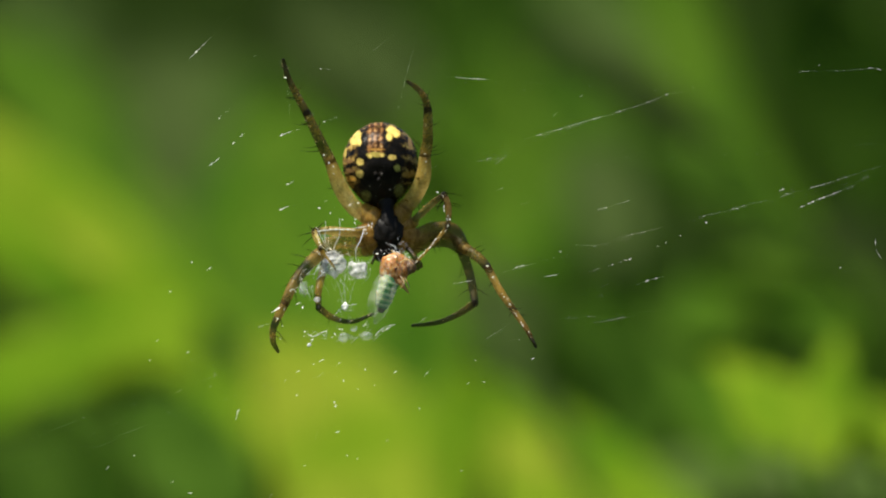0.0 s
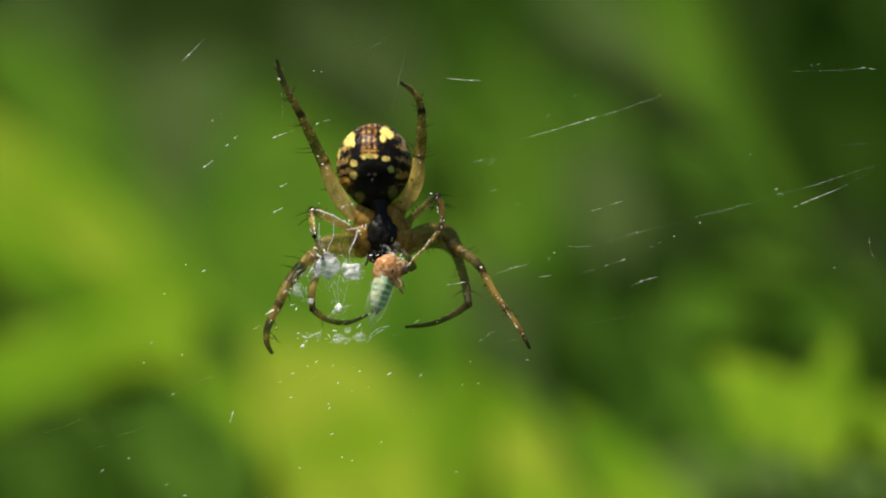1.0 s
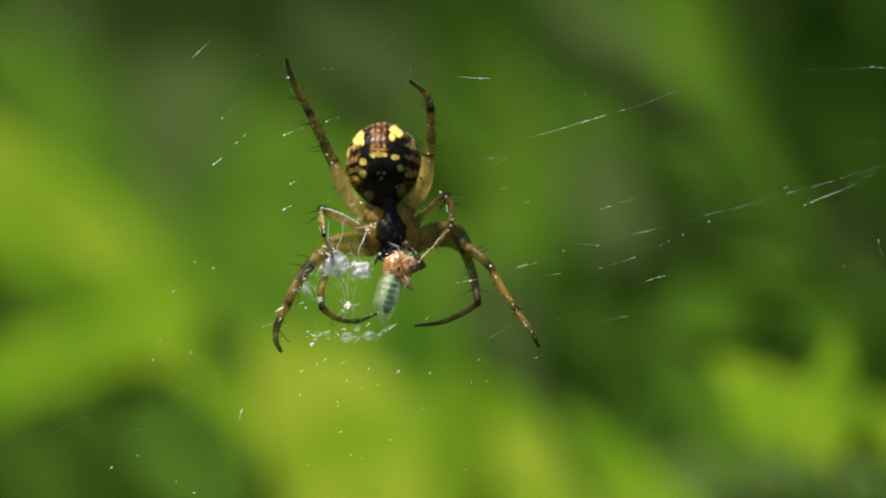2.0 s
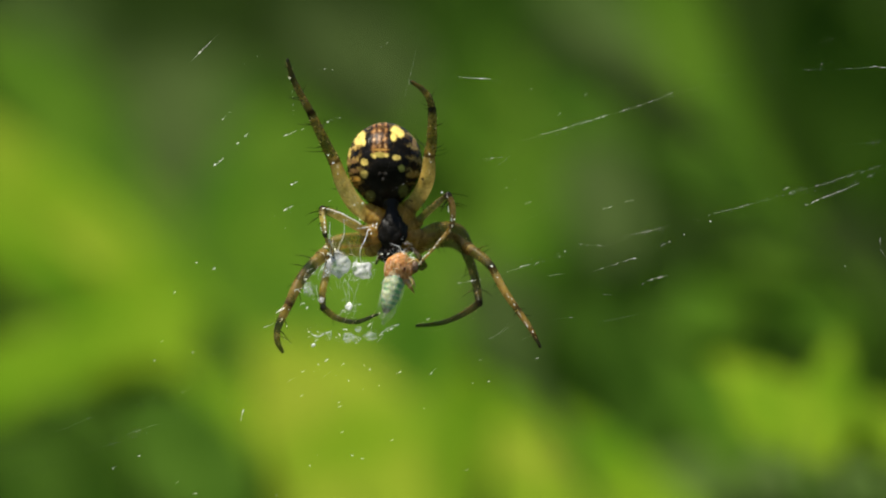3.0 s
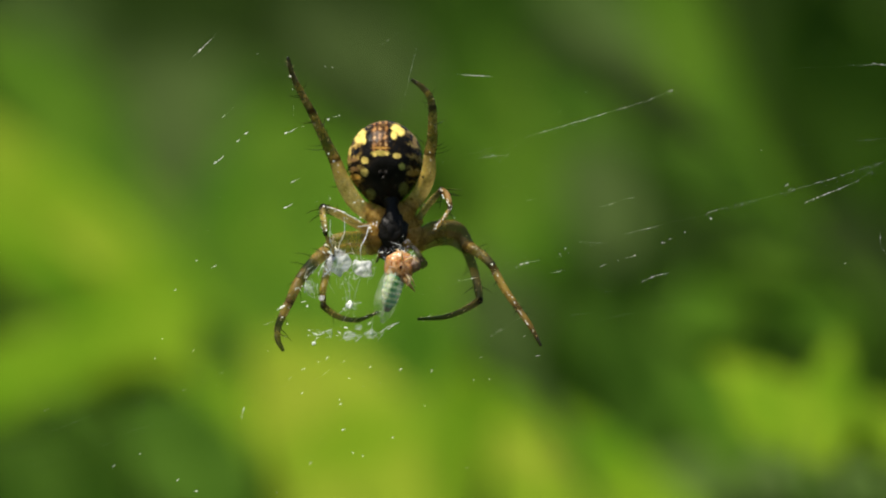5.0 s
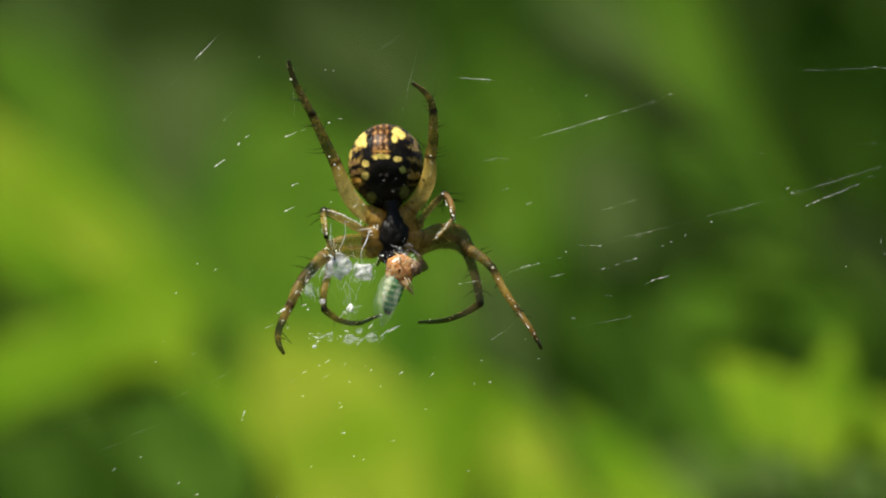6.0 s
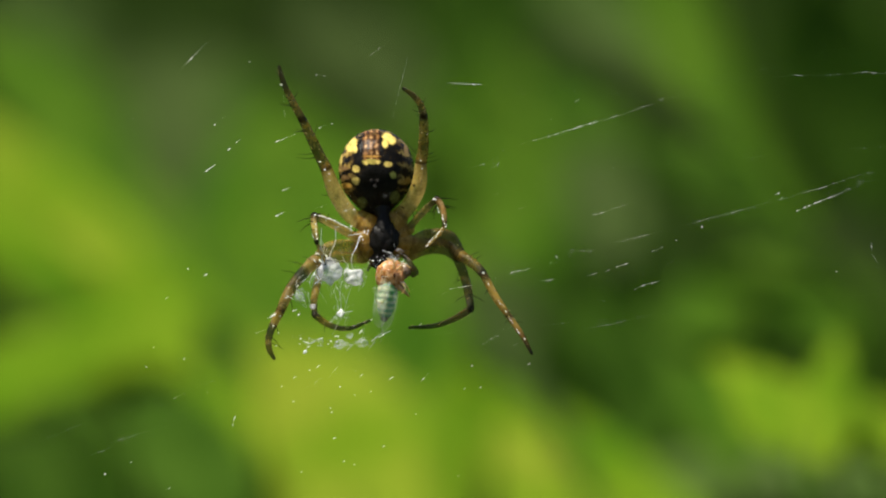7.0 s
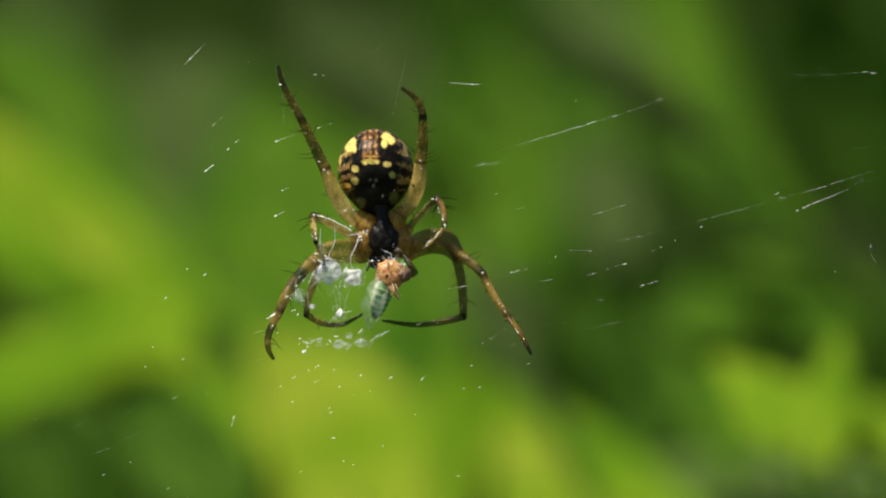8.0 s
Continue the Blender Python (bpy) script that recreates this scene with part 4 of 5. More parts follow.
add_glints(third_r[1], third_r[4], third_r[4], third_r[5], 7, 3, 0.038)
add_glints(third_r[2], third_r[5], third_r[5], third_r[6], 14, 4, 0.036)
add_glints(third_l[1], third_l[4], third_l[4], third_l[5], 5, 5, 0.034)
add_glints(front_r[2], front_r[5], front_r[5], front_r[6].lerp(front_r[5], 0.15), 13, 6, 0.036)
add_glints(hind_l[0], hind_l[3], (-1.62, -0.3, 1.45), (-1.95, -0.5, 2.3), 4, 8, 0.034, 0.2)
add_glints(hind_l[0], hind_l[3], (-1.12, 0, 0.72), (-1.55, -0.25, 1.32), 4, 9, 0.03, 0.25)
add_glints(front_l[2], front_l[5], front_l[5], front_l[6], 3, 7, 0.03)


# ---- the catch ----
def build_catch():
    """A little winged insect; its origin is its chest, its tail points down."""
    prey = empty("insect", HUB + Vector((0.29, -1.2, -1.4)), "small green insect with an orange forebody, held as prey", "insect")
    def flesh(n):
        k = noise.noise(Vector((n.x * 9, n.y * 7, n.z * 3.5))) + 0.7 * noise.noise(n * 12.0)
        return mixed(mixed((0.56, 0.24, 0.06), (0.7, 0.47, 0.24), 0.4 + 1.1 * k), (0.24, 0.1, 0.035), -2.0 * k - 0.4)

    chest = blob(bmesh.new(), (0.03, 0.02, -0.03), (0.53, 0.4, 0.58), 0.14, 1.5, 5, flesh, fine=0.2)
    part("chest", chest, PREY_CUTICLE, prey, "moist orange forebody")
    rng = random.Random(17)
    tones = ((0.72, 0.36, 0.12), (0.78, 0.45, 0.19), (0.8, 0.58, 0.34), (0.68, 0.31, 0.1), (0.74, 0.42, 0.17))
    for k in range(5):
        out = Vector((rng.gauss(0, 1), -abs(rng.gauss(0, 0.8)) - 0.2, rng.gauss(0, 1))).normalized()
        r = rng.uniform(0.1, 0.19)
        tone = tones[k % 5]
        at = (0.03 + out.x * 0.4, out.y * 0.27, -0.03 + out.z * 0.44)
        lump = blob(bmesh.new(), at, (r * rng.uniform(0.7, 1.3), r, r * rng.uniform(0.7, 1.3)), 0.3, 1.6, 3,
                    lambda n, tone=tone: mixed(tone, tuple(c * 0.7 for c in tone), 0.4 + 1.2 * noise.noise(n * 3.0)), seed=k * 1.9, fine=0.25)
        part("flesh_lump", lump, PREY_CUTICLE, prey)
    part("head", blob(bmesh.new(), (0.47, 0.06, 0.2), (0.25, 0.24, 0.28), 0.25, 2.4, 4, lambda n: mixed((0.16, 0.1, 0.06), (0.46, 0.33, 0.24), 0.5 - 0.8 * n.x + noise.noise(n * 5)), fine=0.4), PREY_CUTICLE, prey, "dusky brown head")
    # a small dark spot on the front of the chest
    part("dark_spot", blob(bmesh.new(), (0.05, -0.37, 0.0), (0.05, 0.04, 0.07), 0.3, 2, 2, (0.09, 0.035, 0.014)), PREY_CUTICLE, prey)
    flap = tube(bmesh.new(), [(0.16, -0.2, -0.28), (0.38, -0.24, -0.42), (0.6, -0.2, -0.56), (0.76, -0.16, -0.68)], [0.1, 0.1, 0.06, 0.015],
                colours=[(0.56, 0.3, 0.12), (0.5, 0.33, 0.17), (0.44, 0.3, 0.16), (0.36, 0.24, 0.12)])
    part("torn_skin", flap, PREY_CUTICLE, prey)
    green, pale = (0.06, 0.31, 0.11), (0.42, 0.6, 0.33)
    stripes = [pale, pale, green, green, pale, green, green, pale, green, green, pale, green, green, pale, green, green, pale, green, (0.06, 0.1, 0.04), (0.07, 0.045, 0.02)]
    bm = tube(bmesh.new(), [(0.0, 0.05, -0.25), (-0.02, 0.02, -0.7), (0.0, 0.05, -1.12), (0.02, 0.1, -1.54)], [0.34, 0.36, 0.36, 0.34, 0.31, 0.26, 0.14],
              steps=26, sides=28, colours=stripes)
    layer = bm.verts.layers.float_color["pigment"]
    for v in bm.verts:
        x, z = v.co.x / MM, v.co.z / MM
        k = noise.noise(v.co / MM * 3.5) + 0.5 * noise.noise(v.co / MM * 9)
        # left side paled: the light and wing sheen there are put into the pigment
        v[layer] = (*mixed(v[layer][:3], (0.66, 0.7, 0.46), -0.2 - x * 2.8 + 1.2 * k), 1)
        v.co += Vector((x, v.co.y / MM, 0)) * MM * (0.02 * math.sin(z * 30) + 0.05 * k)
    part("abdomen", bm, PREY_CUTICLE, prey, "banded translucent green abdomen")
    for side, far in ((-1, 1.9), (1, 2.1)):
        bm = ribbon(bmesh.new(), [(0.1 * side - 0.06, -0.3, -0.1), (0.2 * side - 0.12, -0.36, -0.8), (0.14 * side - 0.1, -0.2, -1.7), (0.08 * side - 0.1, 0.0, -far)],
                    [0.24, 0.48, 0.46, 0.36, 0.12], (0.3 * side, -1, 0), thick=0.012)
        part("wing", bm, WING, prey, "clear folded wing")
    for pts in ([(0.3, -0.3, -0.2), (0.5, -0.4, -0.4), (0.42, -0.3, -0.6)], [(0.3, -0.2, -0.1), (0.55, -0.3, -0.3), (0.72, -0.2, -0.5)],
                [(0.1, -0.4, 0.2), (0.3, -0.5, 0.42), (0.6, -0.4, 0.34)], [(0.02, -0.38, 0.26), (-0.08, -0.5, 0.48), (-0.3, -0.4, 0.54)]):
        part("leg", tube(bmesh.new(), pts, [0.035, 0.03, 0.015], colours=[(0.66, 0.48, 0.28)] * 3, sides=6), PREY_CUTICLE, prey)
    rng = random.Random(4)
    bm = bmesh.new()
    for _ in range(9):
        out = Vector((rng.gauss(0, 1), -abs(rng.gauss(0, 1)), rng.gauss(0, 1))).normalized()
        p = Vector((out.x * 0.42, out.y * 0.38, out.z * 0.45))
        bend = Vector((rng.gauss(0, 0.1), rng.gauss(0, 0.08), rng.gauss(0, 0.1)))
        tone = rng.choice(((0.55, 0.24, 0.07), (0.7, 0.5, 0.26), (0.75, 0.68, 0.5), (0.8, 0.76, 0.62)))
        tube(bm, [p, p * 1.07 + bend * 0.6, p * 1.1 + bend * 1.3], [0.014, 0.01, 0.003], steps=3, sides=5, colours=[tone, tone, tone])
    tagged(part("chest_bristle", bm, PREY_CUTICLE, prey), kind="stuff")
    return prey


prey = build_catch()


# ---- silk ----
def strand(parent, points, radius, name="silk_strand", mat=None, beads=0):
    """A silk thread; with beads its thickness comes and goes along it."""
    rng = random.Random(int(points[0][0] * 100))
    knots, fine = [], 0.2
    for _ in range(beads):
        fine = min(max(fine + rng.gauss(0, 0.1), 0.05), 0.3)
        knots.append(rng.uniform(0.9, 1.7) if rng.random() < 0.2 else fine)
    if beads and max(knots) < 0.7:
        knots[beads // 2] = 1.2
    radii = [radius * k for k in (0.05, *knots, 0.05)] if beads else [radius * 0.6, radius, radius * 0.6]
    return part(name, tube(bmesh.new(), points, radii, steps=max(6, beads), sides=5), mat or SILK, parent)


wrap = empty("silk_wrapping", HUB, "loose white wisps and clots of wrapping silk", "silk")
for at, size, rough, mat, seed in (((-1.84, -1.5, -1.26), (0.32, 0.14, 0.38), 1.1, SILK_CLOT, 1), ((-1, -1.5, -1.46), (0.34, 0.17, 0.3), 0.9, SILK_CLOT, 2),
                                   ((-1.46, -1.4, -2.75), (0.11, 0.08, 0.13), 0.9, SILK, 3), ((-1.48, -1.4, -3.84), (0.2, 0.14, 0.17), 0.6, SILK_HAZE, 4),
                                   ((-0.71, -1.4, -3.8), (0.22, 0.14, 0.15), 0.6, SILK_HAZE, 5), ((-2.91, -1.4, -2.15), (0.16, 0.1, 0.25), 0.7, SILK_HAZE, 6),
                                   ((-2.22, -1.4, -1.48), (0.22, 0.14, 0.2), 0.8, SILK_HAZE, 7), ((-2.44, -1.3, -2.51), (0.11, 0.08, 0.09), 0.6, SILK_LUMP, 8),
                                   ((-1.14, -1.4, -3.54), (0.12, 0.1, 0.1), 0.7, SILK_HAZE, 9), ((-2.72, -1.4, -4.1), (0.06, 0.04, 0.06), 1.0, SILK, 10)):
    part("silk_clot", blob(bmesh.new(), at, size, rough * 0.6, 1.5, 4, seed=seed * 3.1, fine=0.22), mat, wrap)
def tangle(centre, size, count, seed):
    """A ball of loose fine thread."""
    rng = random.Random(seed)
    bm = bmesh.new()
    for _ in range(count):
        p = Vector((rng.gauss(0, 0.45), rng.gauss(0, 0.45), rng.gauss(0, 0.45)))
        pts = []
        for _ in range(3):
            pts.append(Vector(centre) + Vector((p.x * size[0], p.y * size[1], p.z * size[2])))
            p = p * 0.8 + Vector((rng.gauss(0, 0.4), rng.gauss(0, 0.4), rng.gauss(0, 0.6)))
        r = rng.uniform(0.0025, 0.0075)
        tube(bm, pts, [r * 0.5, r, r, r * 0.3], steps=4, sides=4, round_ends=False)
    tagged(part("silk_tangle", bm, SILK_WISP, wrap), kind="stuff")


for at, size, count, seed in (((-1.86, -1.5, -1.32), (0.5, 0.25, 0.5), 26, 1), ((-1, -1.5, -1.46), (0.42, 0.25, 0.38), 20, 2), ((-1.46, -1.4, -2.75), (0.3, 0.2, 0.32), 10, 3),
                              ((-1.42, -1.4, -3.82), (0.5, 0.2, 0.24), 9, 4), ((-0.71, -1.4, -3.78), (0.4, 0.2, 0.25), 8, 5), ((-2.34, -1.5, -1.52), (0.34, 0.2, 0.36), 5, 6),
                              ((-2.77, -1.4, -2.23), (0.3, 0.2, 0.5), 7, 7), ((-1.5, -1.5, -2.09), (0.3, 0.2, 0.6), 9, 8), ((-2.13, -1.8, -0.5), (0.2, 0.15, 0.5), 6, 9),
                              ((-2.44, -1.4, -3.78), (0.45, 0.15, 0.16), 6, 10), ((0.45, -1.5, -0.8), (0.6, 0.2, 0.26), 16, 11), ((-0.19, -1.8, -1.83), (0.2, 0.1, 0.6), 6, 12)):
    tangle(at, size, count, seed)
# wisps: the way of each and its radius
LONG_WISPS = [
    ([(-1.64, -1.8, 0.33), (-1.64, -1.8, -0.22), (-1.84, -1.7, -0.72), (-1.84, -1.6, -1.04)], 0.032),
    ([(-0.79, -1.3, -0.02), (-0.92, -1.5, -0.44), (-1.06, -1.6, -0.72), (-1.06, -1.5, -1.2)], 0.036),
    ([(-2.13, -1.9, 0.25), (-2.13, -1.8, -0.52), (-2.02, -1.6, -0.94)], 0.026),
    ([(-2.28, -1.5, -1.16), (-2.44, -1.5, -1.4), (-2.56, -1.4, -1.64)], 0.03),
    ([(-2.79, -1.4, -3.72), (-2.52, -1.4, -3.8), (-2.3, -1.4, -3.68), (-2.14, -1.4, -3.64), (-2.08, -1.4, -3.76)], 0.03),
    ([(-1.84, -1.4, -3.09), (-1.56, -1.4, -2.81), (-1.28, -1.4, -2.71), (-1.04, -1.4, -2.67)], 0.022),
    ([(-0.37, -1.4, -3.72), (-0.09, -1.4, -3.5), (0.29, -1.4, -3.37)], 0.024),
]
SHORT_WISPS = [
    ([(-1.52, -1.4, -1.93), (-1.46, -1.5, -2.23), (-1.46, -1.4, -2.57)], 0.016),
    ([(-2.47, -1.8, 0.05), (-2.19, -1.8, -0.52), (-2.05, -1.7, -1)], 0.024),
    ([(-1.18, -1.5, -1.04), (-1.38, -1.6, -0.9), (-1.66, -1.6, -1)], 0.014),
    ([(-1.19, -1.2, -0), (-0.87, -1.2, 0.04), (-0.63, -1.1, 0.08)], 0.03),
    ([(-2.77, -1.4, -1.4), (-2.97, -1.5, -1.56), (-3.07, -1.4, -1.83)], 0.014),
    ([(-0.98, -1.5, -1.6), (-1.18, -1.5, -2.09), (-1.34, -1.4, -2.71)], 0.01),
    ([(-1.78, -1.5, -1.79), (-1.62, -1.5, -2.19), (-1.54, -1.4, -2.71)], 0.01),
]
for pts, r in LONG_WISPS + SHORT_WISPS:
    strand(wrap, pts, r * 0.5, mat=SILK_WISP)

# short shreds of silk; those by the head are put there as white glints
rng = random.Random(12)
for at, spread, count in (((0.31, -2, -0.92), (0.55, 0.22), 12), ((-2.17, -2.1, -0.8), (0.3, 0.6), 8), ((-2.28, -1.5, -3.78), (0.9, 0.2), 8), ((-3.17, -1.6, -2.39), (0.5, 0.7), 7),
                          ((-0.69, -1.5, 0.09), (0.5, 0.4), 8), ((-1.18, -1.5, -3.19), (0.9, 0.7), 8)):
    for _ in range(count):
        p = Vector(at) + Vector((rng.gauss(0, 0.5) * spread[0], rng.uniform(-0.2, 0.2), rng.gauss(0, 0.5) * spread[1]))
        d = Vector((rng.gauss(0, 1), 0, rng.gauss(0, 0.6))).normalized() * rng.uniform(0.03, 0.12)
        strand(wrap, [p - d, p + Vector((0, 0, rng.gauss(0, 0.03))), p + d], rng.uniform(0.012, 0.024), beads=4)

web = empty("orb_web", HUB, "fine spider web with sunlit glinting threads", "spider web")
# stretches of thread thickened and beaded where they glint in the sun: from, to, radius
LEFT_THREADS = [
    ((-6.96, -1.4, 5.99), (-6.17, -1.4, 6.79), 0.0160), ((-5.93, -1.4, 3.85), (-5.81, -1.4, 3.99), 0.0095), ((-5.81, -1.4, 3.99), (-5.49, -1.4, 4.24), 0.0016),
    ((-5.43, -1.4, 2.99), (-5.35, -1.4, 3.07), 0.0200), ((-5.16, -1.4, 3.25), (-5.00, -1.4, 3.37), 0.0133), ((-6.25, -1.4, 2.22), (-5.87, -1.4, 2.50), 0.0320),
    ((-3.79, -1.4, 3.27), (-3.31, -1.4, 3.47), 0.0180), ((-3.31, -1.4, 3.47), (-3.03, -1.4, 3.55), 0.0038), ((-2.28, -1.4, 3.75), (-2.04, -1.4, 3.87), 0.0190),
    ((-2.04, -1.4, 3.87), (-1.72, -1.4, 3.95), 0.0038), ((-3.53, -1.4, 1.56), (-3.25, -1.4, 1.70), 0.0086), ((-3.79, -1.4, 0.65), (-3.43, -1.4, 0.83), 0.0220),
    ((-2.36, -1.4, 5.65), (-2.28, -1.4, 5.65), 0.0076), ((-2.10, -1.4, 5.62), (-2.00, -1.4, 5.62), 0.0095), ((-4.74, -1.4, 6.07), (-4.58, -1.4, 6.15), 0.0038),
    ((-6.13, -1.4, 1.01), (-5.99, -1.4, 1.07), 0.0016), ((-3.49, -1.4, 5.18), (-3.45, -1.4, 4.52), 0.0030), ((-3.45, -1.4, 4.52), (-3.41, -1.4, 3.83), 0.0016),
    ((-1.44, -1.4, 0.79), (-1.12, -1.4, 0.95), 0.0200), ((-2.20, -1.4, 0.97), (-2.08, -1.4, 1.03), 0.0095),
]
UPPER_THREADS = [
    ((4.83, -1.4, 3.21), (8.01, -1.4, 4.15), 0.0045), ((5.29, -1.4, 3.33), (6.98, -1.4, 3.85), 0.0042), ((7.18, -1.4, 3.89), (7.54, -1.4, 4.01), 0.0090),
    ((8.01, -1.4, 4.13), (9.60, -1.4, 4.68), 0.0074), ((9.68, -1.4, 4.74), (9.92, -1.4, 4.82), 0.0066), ((2.27, -1.4, 5.38), (3.56, -1.4, 5.30), 0.0150),
    ((0.33, -1.4, 4.01), (0.92, -1.4, 6.43), 0.0013), ((6.78, -1.4, 4.68), (6.92, -1.4, 4.80), 0.0038), ((5.83, -1.4, 3.97), (5.97, -1.4, 4.13), 0.0016),
    ((3.25, -1.4, 2.44), (4.20, -1.4, 2.58), 0.0016), ((3.44, -1.4, 2.44), (3.66, -1.4, 2.56), 0.0095), ((3.76, -1.4, 2.26), (4.18, -1.4, 2.60), 0.0030),
    ((3.88, -1.4, 1.40), (4.10, -1.4, 1.48), 0.0095), ((4.32, -1.4, 1.74), (4.64, -1.4, 1.82), 0.0016), ((-0.53, -1.4, 6.27), (0.27, -1.4, 6.87), 0.0016),
    ((0.03, -1.4, 1.34), (0.58, -1.4, 1.70), 0.0016), ((4.79, -1.4, 4.98), (4.99, -1.4, 4.92), 0.0016), ((8.37, -1.4, 2.54), (8.53, -1.4, 2.62), 0.0016),
]
RIGHT_THREADS = [
    ((11.01, -1.4, 0.47), (17.47, -1.4, 2.32), 0.0022), ((12.06, -1.4, 0.71), (12.96, -1.4, 1.01), 0.0040), ((14.01, -1.4, 1.31), (14.53, -1.4, 1.44), 0.0060),
    ((15.08, -1.4, 1.56), (15.72, -1.4, 1.76), 0.0036), ((14.57, -1.4, 0.85), (15.12, -1.4, 1.09), 0.0140), ((15.12, -1.4, 1.09), (16.47, -1.4, 1.64), 0.0125),
    ((16.73, -1.4, 1.86), (17.05, -1.4, 1.96), 0.0038), ((14.41, -1.4, 5.63), (16.99, -1.4, 5.73), 0.0017), ((16.91, -1.4, 5.77), (17.51, -1.4, 5.69), 0.0090),
    ((15.10, -1.4, 5.83), (15.54, -1.4, 5.93), 0.0016), ((16.47, -1.4, 3.05), (17.47, -1.4, 3.13), 0.0011), ((17.21, -1.4, -0.22), (17.23, -1.4, -0.56), 0.0110),
    ((17.21, -1.4, -0.64), (17.43, -1.4, -0.96), 0.0070), ((7.32, -1.4, 0.69), (7.97, -1.4, 0.87), 0.0038), ((8.09, -1.4, 0.93), (8.65, -1.4, 1.09), 0.0038),
    ((4.72, -1.4, 0.91), (5.15, -1.4, 1.03), 0.0038), ((6.60, -1.4, -0.52), (7.44, -1.4, -0.54), 0.0016), ((8.09, -1.4, -0.26), (9.72, -1.4, 0.13), 0.0016),
    ((8.97, -1.4, -0.07), (9.16, -1.4, -0.03), 0.0076), ((7.22, -1.4, -0.58), (7.38, -1.4, -0.54), 0.0057), ((9.48, -1.4, -0.58), (9.68, -1.4, -0.50), 0.0038),
    ((9.80, -1.4, -0.44), (9.86, -1.4, -0.40), 0.0114),
]
LOW_THREADS = [
    ((4.08, -1.4, -1.48), (5.27, -1.4, -1.14), 0.0038), ((4.50, -1.4, -1.32), (4.89, -1.4, -1.22), 0.0076), ((5.89, -1.4, -0.98), (5.97, -1.4, -0.94), 0.0095),
    ((5.55, -1.4, -1.63), (6.13, -1.4, -1.53), 0.0066), ((7.14, -1.4, -1.46), (7.67, -1.4, -1.28), 0.0038), ((7.83, -1.4, -1.24), (8.01, -1.4, -1.18), 0.0095),
    ((8.17, -1.4, -1.12), (8.65, -1.4, -0.98), 0.0095), ((8.81, -1.4, -1.93), (9.26, -1.4, -1.73), 0.0086), ((9.26, -1.4, -1.73), (9.76, -1.4, -1.61), 0.0150),
    ((7.44, -1.4, -2.27), (7.81, -1.4, -2.29), 0.0016), ((7.22, -1.4, -3.28), (8.65, -1.4, -2.98), 0.0010), ((5.61, -1.4, -3.16), (6.68, -1.4, -3.06), 0.0010),
    ((3.48, -1.4, -3.86), (4.24, -1.4, -3.36), 0.0038), ((4.58, -1.4, -3.90), (4.93, -1.4, -3.72), 0.0030), ((3.52, -1.4, -3.88), (4.16, -1.4, -3.48), 0.0016),
    ((1.02, -1.4, -3.38), (1.44, -1.4, -3.06), 0.0076), ((2.33, -1.4, -1.89), (3.21, -1.4, -1.75), 0.0046), ((2.73, -1.4, -1.83), (2.97, -1.4, -1.77), 0.0095),
    ((-11.83, -1.4, -7.14), (-10.50, -1.4, -6.60), 0.0016), ((-9.29, -1.4, -7.22), (-8.27, -1.4, -6.88), 0.0030), ((-7.86, -1.4, -6.00), (-6.84, -1.4, -5.49), 0.0018),
    ((-7.68, -1.4, -6.50), (-7.18, -1.4, -6.24), 0.0016), ((-5.29, -1.4, -6.76), (-5.14, -1.4, -6.28), 0.0095), ((-5.24, -1.4, -6.50), (-5.16, -1.4, -6.34), 0.0200),
    ((-0.41, -1.4, -3.74), (0.31, -1.4, -3.34), 0.0086), ((1.34, -1.4, -5.17), (1.60, -1.4, -4.87), 0.0105), ((-1.76, -1.4, -4.81), (-1.54, -1.4, -4.63), 0.0095),
    ((-2.43, -1.4, -5.23), (-2.10, -1.4, -4.99), 0.0038), ((-3.15, -1.4, -5.03), (-3.01, -1.4, -4.97), 0.0076), ((-4.06, -1.4, -2.95), (-3.69, -1.4, -2.73), 0.0260),
    ((-4.52, -1.4, -3.46), (-4.06, -1.4, -3.30), 0.0038), ((-10.41, -1.4, -7.76), (-9.43, -1.4, -7.44), 0.0014), ((-6.70, -1.4, -5.45), (-5.83, -1.4, -5.07), 0.0014),
    ((-4.76, -1.4, -4.54), (-3.97, -1.4, -4.2), 0.0016), ((-12.3, -1.4, -6.5), (-11.5, -1.4, -6.22), 0.0012), ((-9.2, -1.4, -6.32), (-8.3, -1.4, -5.94), 0.0012),
]
for a, b, r in LEFT_THREADS + UPPER_THREADS + RIGHT_THREADS + LOW_THREADS:
    a, b = Vector(a), Vector(b)
    bow = (a + b) / 2 + Vector((0, 0, -0.02 * (b - a).length * 0.5))
    strand(web, [a, bow, b], r, "glint_thread", beads=4 + int((b - a).length * 11))
    d = (b - a).normalized()
    if (b - a).length > 1.0:
        strand(web, [a - d * 14, bow, b + d * 14], 0.0001, "carrier_thread")
for at, r in (((-2.55, -1.4, -4.75), 0.030), ((-1.48, -1.4, -5.33), 0.032), ((-1.34, -1.4, -7.95), 0.036), ((11.25, -1.4, 0.29), 0.040), ((6.13, -1.4, -0.76), 0.034), ((10.34, -1.4, -0.18), 0.030), ((-6.84, -1.4, -1.18), 0.040), ((-2.73, -1.4, -4.08), 0.035), ((15.98, -1.4, -1.28), 0.028), ((13.02, -1.4, 2.70), 0.020), ((-0.39, -1.4, -5.49), 0.024), ((-8.31, -1.4, -4.63), 0.032)):
    part("droplet", blob(bmesh.new(), at, (r * 0.8, r * 0.5, r * 0.5), 0.5, 2, 2, seed=at[0]), SILK, web)
rng = random.Random(23)
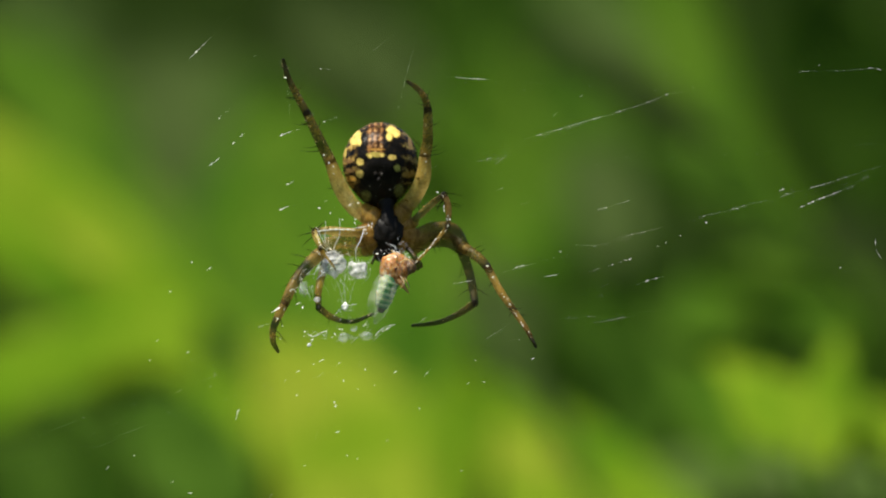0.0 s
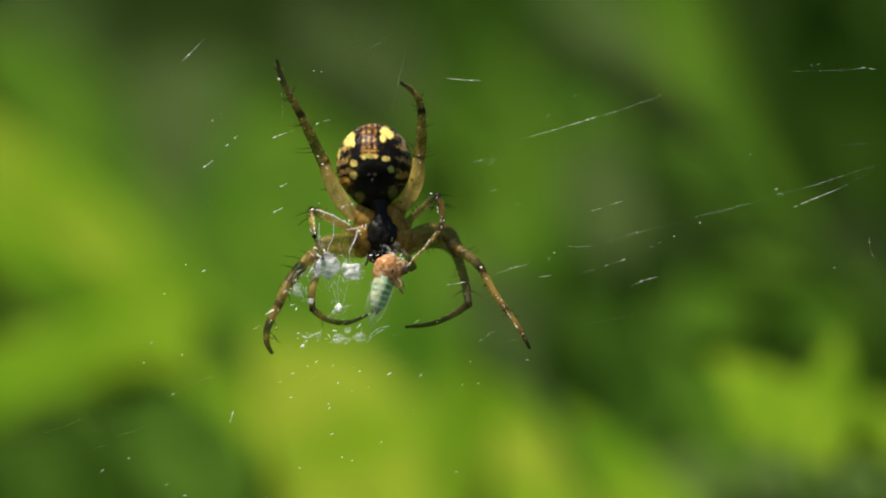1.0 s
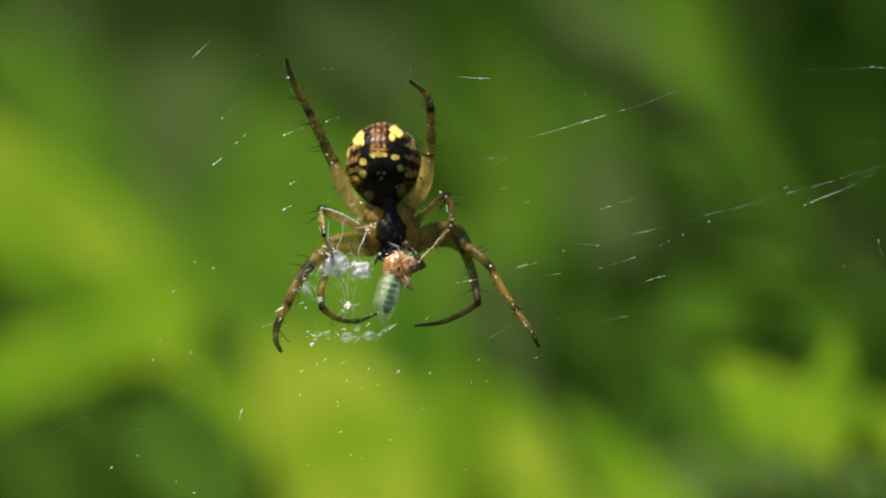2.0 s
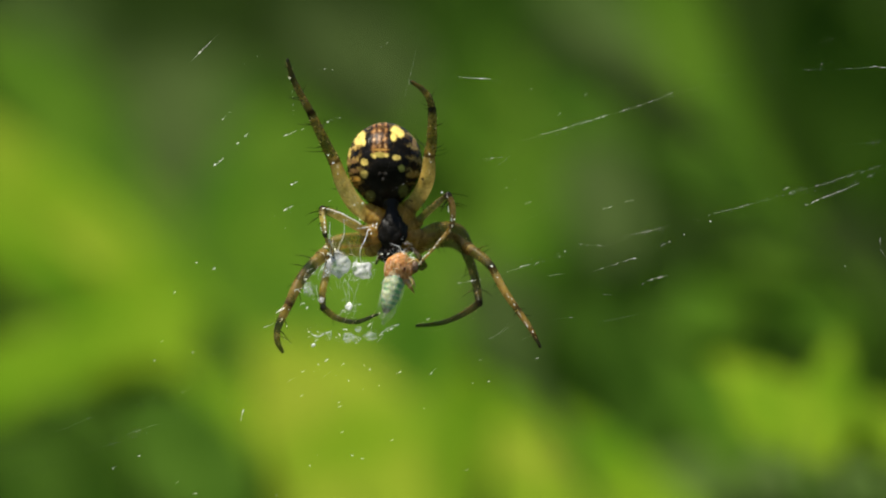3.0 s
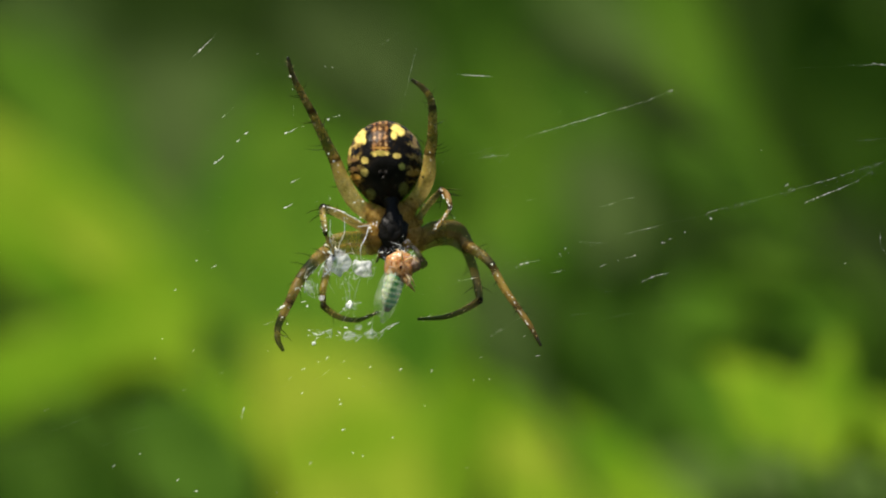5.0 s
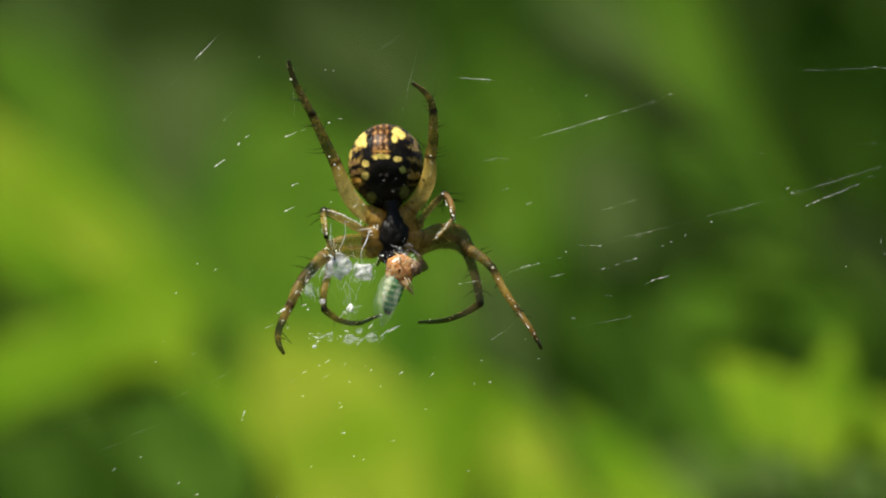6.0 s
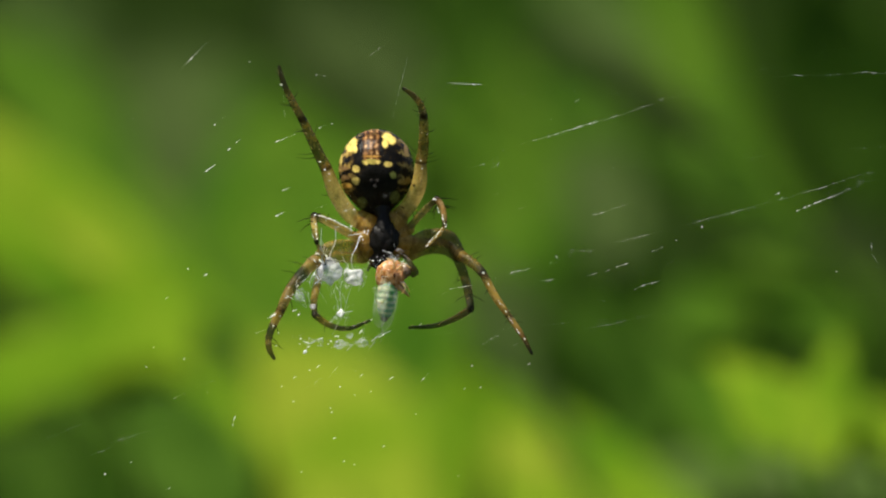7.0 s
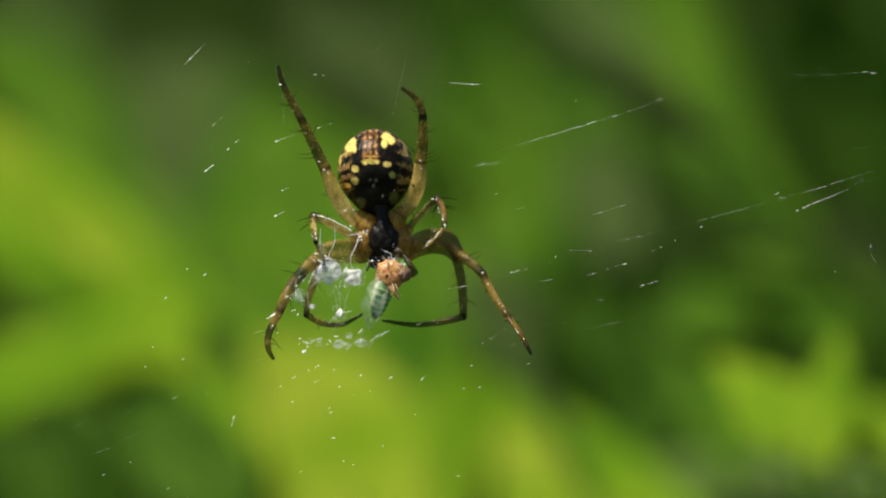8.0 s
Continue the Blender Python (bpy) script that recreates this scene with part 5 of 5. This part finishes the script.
for at in ((0.31, -1.4, -5.03), (2.89, -1.4, -5.41), (3.15, -1.4, -4.59), (3.44, -1.4, -5.35), (1.18, -1.4, -6.30), (-3.15, -1.4, -5.86), (-1.80, -1.4, -6.08), (-1.80, -1.4, -6.24), (-1.72, -1.4, -7.14), (-2.85, -1.4, -8.33), (-1.00, -1.4, -8.07), (0.03, -1.4, -7.43), (2.67, -1.4, -8.47), (-3.55, -1.4, -5.33), (-0.93, -1.4, -4.79), (-0.71, -1.4, -4.91), (-8.06, -1.4, -3.94), (-6.98, -1.4, -4.36), (-8.85, -1.4, -7.99), (-7.52, -1.4, -8.92), (-9.78, -1.4, -8.43), (-6.88, -1.4, -9.30), (-6.17, -1.4, -5.55), (-6.23, -1.4, -1.40), (-7.62, -1.4, -2.23), (13.91, -1.4, 1.46), (5.15, -1.4, -4.53), (-0.96, -1.4, -5.61), (-2.26, -1.4, -4.61), (-4.02, -1.4, -9.36)):
    at = Vector(at)
    lean = Vector((rng.uniform(0.03, 0.1), 0, rng.uniform(0.0, 0.07)))
    strand(web, [at - lean, at, at + lean], rng.uniform(0.005, 0.015), "silk_shred", beads=2)


# ---- what moves ----
def aim(at, rest, towards):
    """The pose of a segment at a joint, turned from its rest direction."""
    q = Vector(rest).rotation_difference(Vector(towards))
    return Matrix.Translation(Vector(at) * MM) @ q.to_matrix().to_4x4()


def reach(start, spot, length, rest):
    """The place over spot that is one segment's length from start, on the side of the rest pose."""
    flat = Vector((spot[0] - start.x, 0, spot[2] - start.z))
    depth = math.sqrt(max(length ** 2 - flat.length ** 2, 0.0))
    if not depth:
        flat = flat.normalized() * length
    return start + flat + Vector((0, math.copysign(depth, rest.y), 0))


def flex(leg, rows):
    """Bend a leg: rows of seconds and the places of knee, joint and tip."""
    femur, tibia, foot, c, k, j, t = leg
    keys = [[], [], []]
    for s, knee, joint, tip in rows:
        k2 = reach(c, knee, (k - c).length, k - c)
        j2 = reach(k2, joint, (j - k).length, j - k)
        t2 = reach(j2, tip, (t - j).length, t - j)
        base = aim(c, k - c, k2 - c)
        keys[0].append((s, base))
        keys[1].append((s, base.inverted() @ aim(k2, j - k, j2 - k2)))
        keys[2].append((s, base.inverted() @ aim(j2, t - j, t2 - j2)))
    for ob, seq in zip((femur, tibia, foot), keys):
        walk(ob, seq)


def at(rows, t, k=1):
    """The k-th value of the rows at a time, between its neighbours."""
    for a, b in zip(rows, rows[1:]):
        if a[0] <= t <= b[0]:
            return a[k] + (b[k] - a[k]) * (t - a[0]) / (b[0] - a[0])
    return rows[-1][k]


def motions():
    for ob in (spider, wrap):
        walk(ob, [(t, pose((HUB.x + dx) * MM, HUB.y * MM, (HUB.z + dz) * MM)) for t, dx, dz in SWAY])
    walk(web, [(t, pose((HUB.x + dx) * MM, HUB.y * MM, (HUB.z + dz + at(SAG, t)) * MM, 0, at(SAG, t, 2), 0)) for t, dx, dz in SWAY])
    # the insect sways with the web and is turned about in the spider's grip
    turns = [(0.0, 19), (0.5, 18), (1.0, 18), (1.5, 17), (2.8, 13), (3.1, 20), (3.5, 15), (3.8, 24), (4.0, 28), (4.3, 17), (4.5, 17), (5.8, 16), (6.0, 18),
             (6.5, 11), (7.0, 8), (7.3, 16), (7.5, 7), (7.8, 22), (8.0, 22)]
    spins = [(0.0, 0), (1.0, 20), (2.0, -10), (3.0, 25), (4.0, -15), (5.0, 10), (6.0, -10), (7.0, 15), (8.0, -20)]
    seat = HUB + Vector((0.29, -1.2, -1.4))

    times = sorted({t for t, *_ in SWAY} | {t for t, _ in turns})
    walk(prey, [(t, pose((seat.x + at(SWAY, t, 1)) * MM, seat.y * MM, (seat.z + at(SWAY, t, 2)) * MM, 0, at(turns, t), at(spins, t))) for t in times])
    up, down = ((-2.4, 0, 0.7), (-2.3, 0, -0.24), (-2, 0, -1.04)), ((-2.52, 0, -0.1), (-2.3, 0, -0.72), (-1.76, 0, -1.48))
    flex(third_l, [(0.0, *down), (0.1, *down), (0.3, *up), (8.0, *up)])
    far, near = ((2.02, 0, 1.2), (2.16, 0, 0.06), (0.9, 0, -1.34)), ((1.76, 0, 1.3), (2.06, 0, 0.68), (1.44, 0, -0.2))
    flex(third_r, [(0.0, *far), (3.7, *far), (4.0, (2.04, 0, 1.24), (2.28, 0, 0.16), (1.36, 0, -1.26)), (4.3, *near), (4.7, *near), (6.0, (1.84, 0, 1.28), (2.16, 0, 0.44), (1.44, 0, -0.4)), (8.0, (1.96, 0, 1.3), (2.22, 0, 0.3), (1.46, 0, -0.5))])
    rest = ((2.64, 0, -0.76), (3.12, 0, -2.6), (0.96, 0, -3.24))
    low = ((2.64, 0, -0.76), (3.12, 0, -2.64), (0.92, 0, -3.42))
    flex(second_r, [(0.0, *low), (3.0, *low), (3.5, *rest), (6.5, *rest), (7.2, *rest), (7.5, (2.64, 0, -0.76), (3.02, 0, -2.36), (1.1, 0, -3.2)), (7.6, (2.64, 0, -0.76), (3, 0, -2.5), (0.9, 0, -3.16)), (7.7, (2.64, 0, -0.76), (2.92, 0, -2.84), (0.44, 0, -3.12)), (7.8, (2.64, 0, -0.76), (2.86, 0, -3.06), (0.12, 0, -3.02)), (8.0, (2.64, 0, -0.76), (2.92, 0, -3.12), (0.04, 0, -3.02))])
    easy = ((-2.16, 0, -1.04), (-2.4, 0, -2.8), (-0.46, 0, -3.02))
    flex(second_l, [(0.0, *easy), (7.6, *easy), (7.8, (-2.16, 0, -1.04), (-2.58, 0, -2.82), (-0.6, 0, -2.86)), (8.0, (-2.16, 0, -1.04), (-2.66, 0, -2.8), (-0.68, 0, -2.8))])


motions()
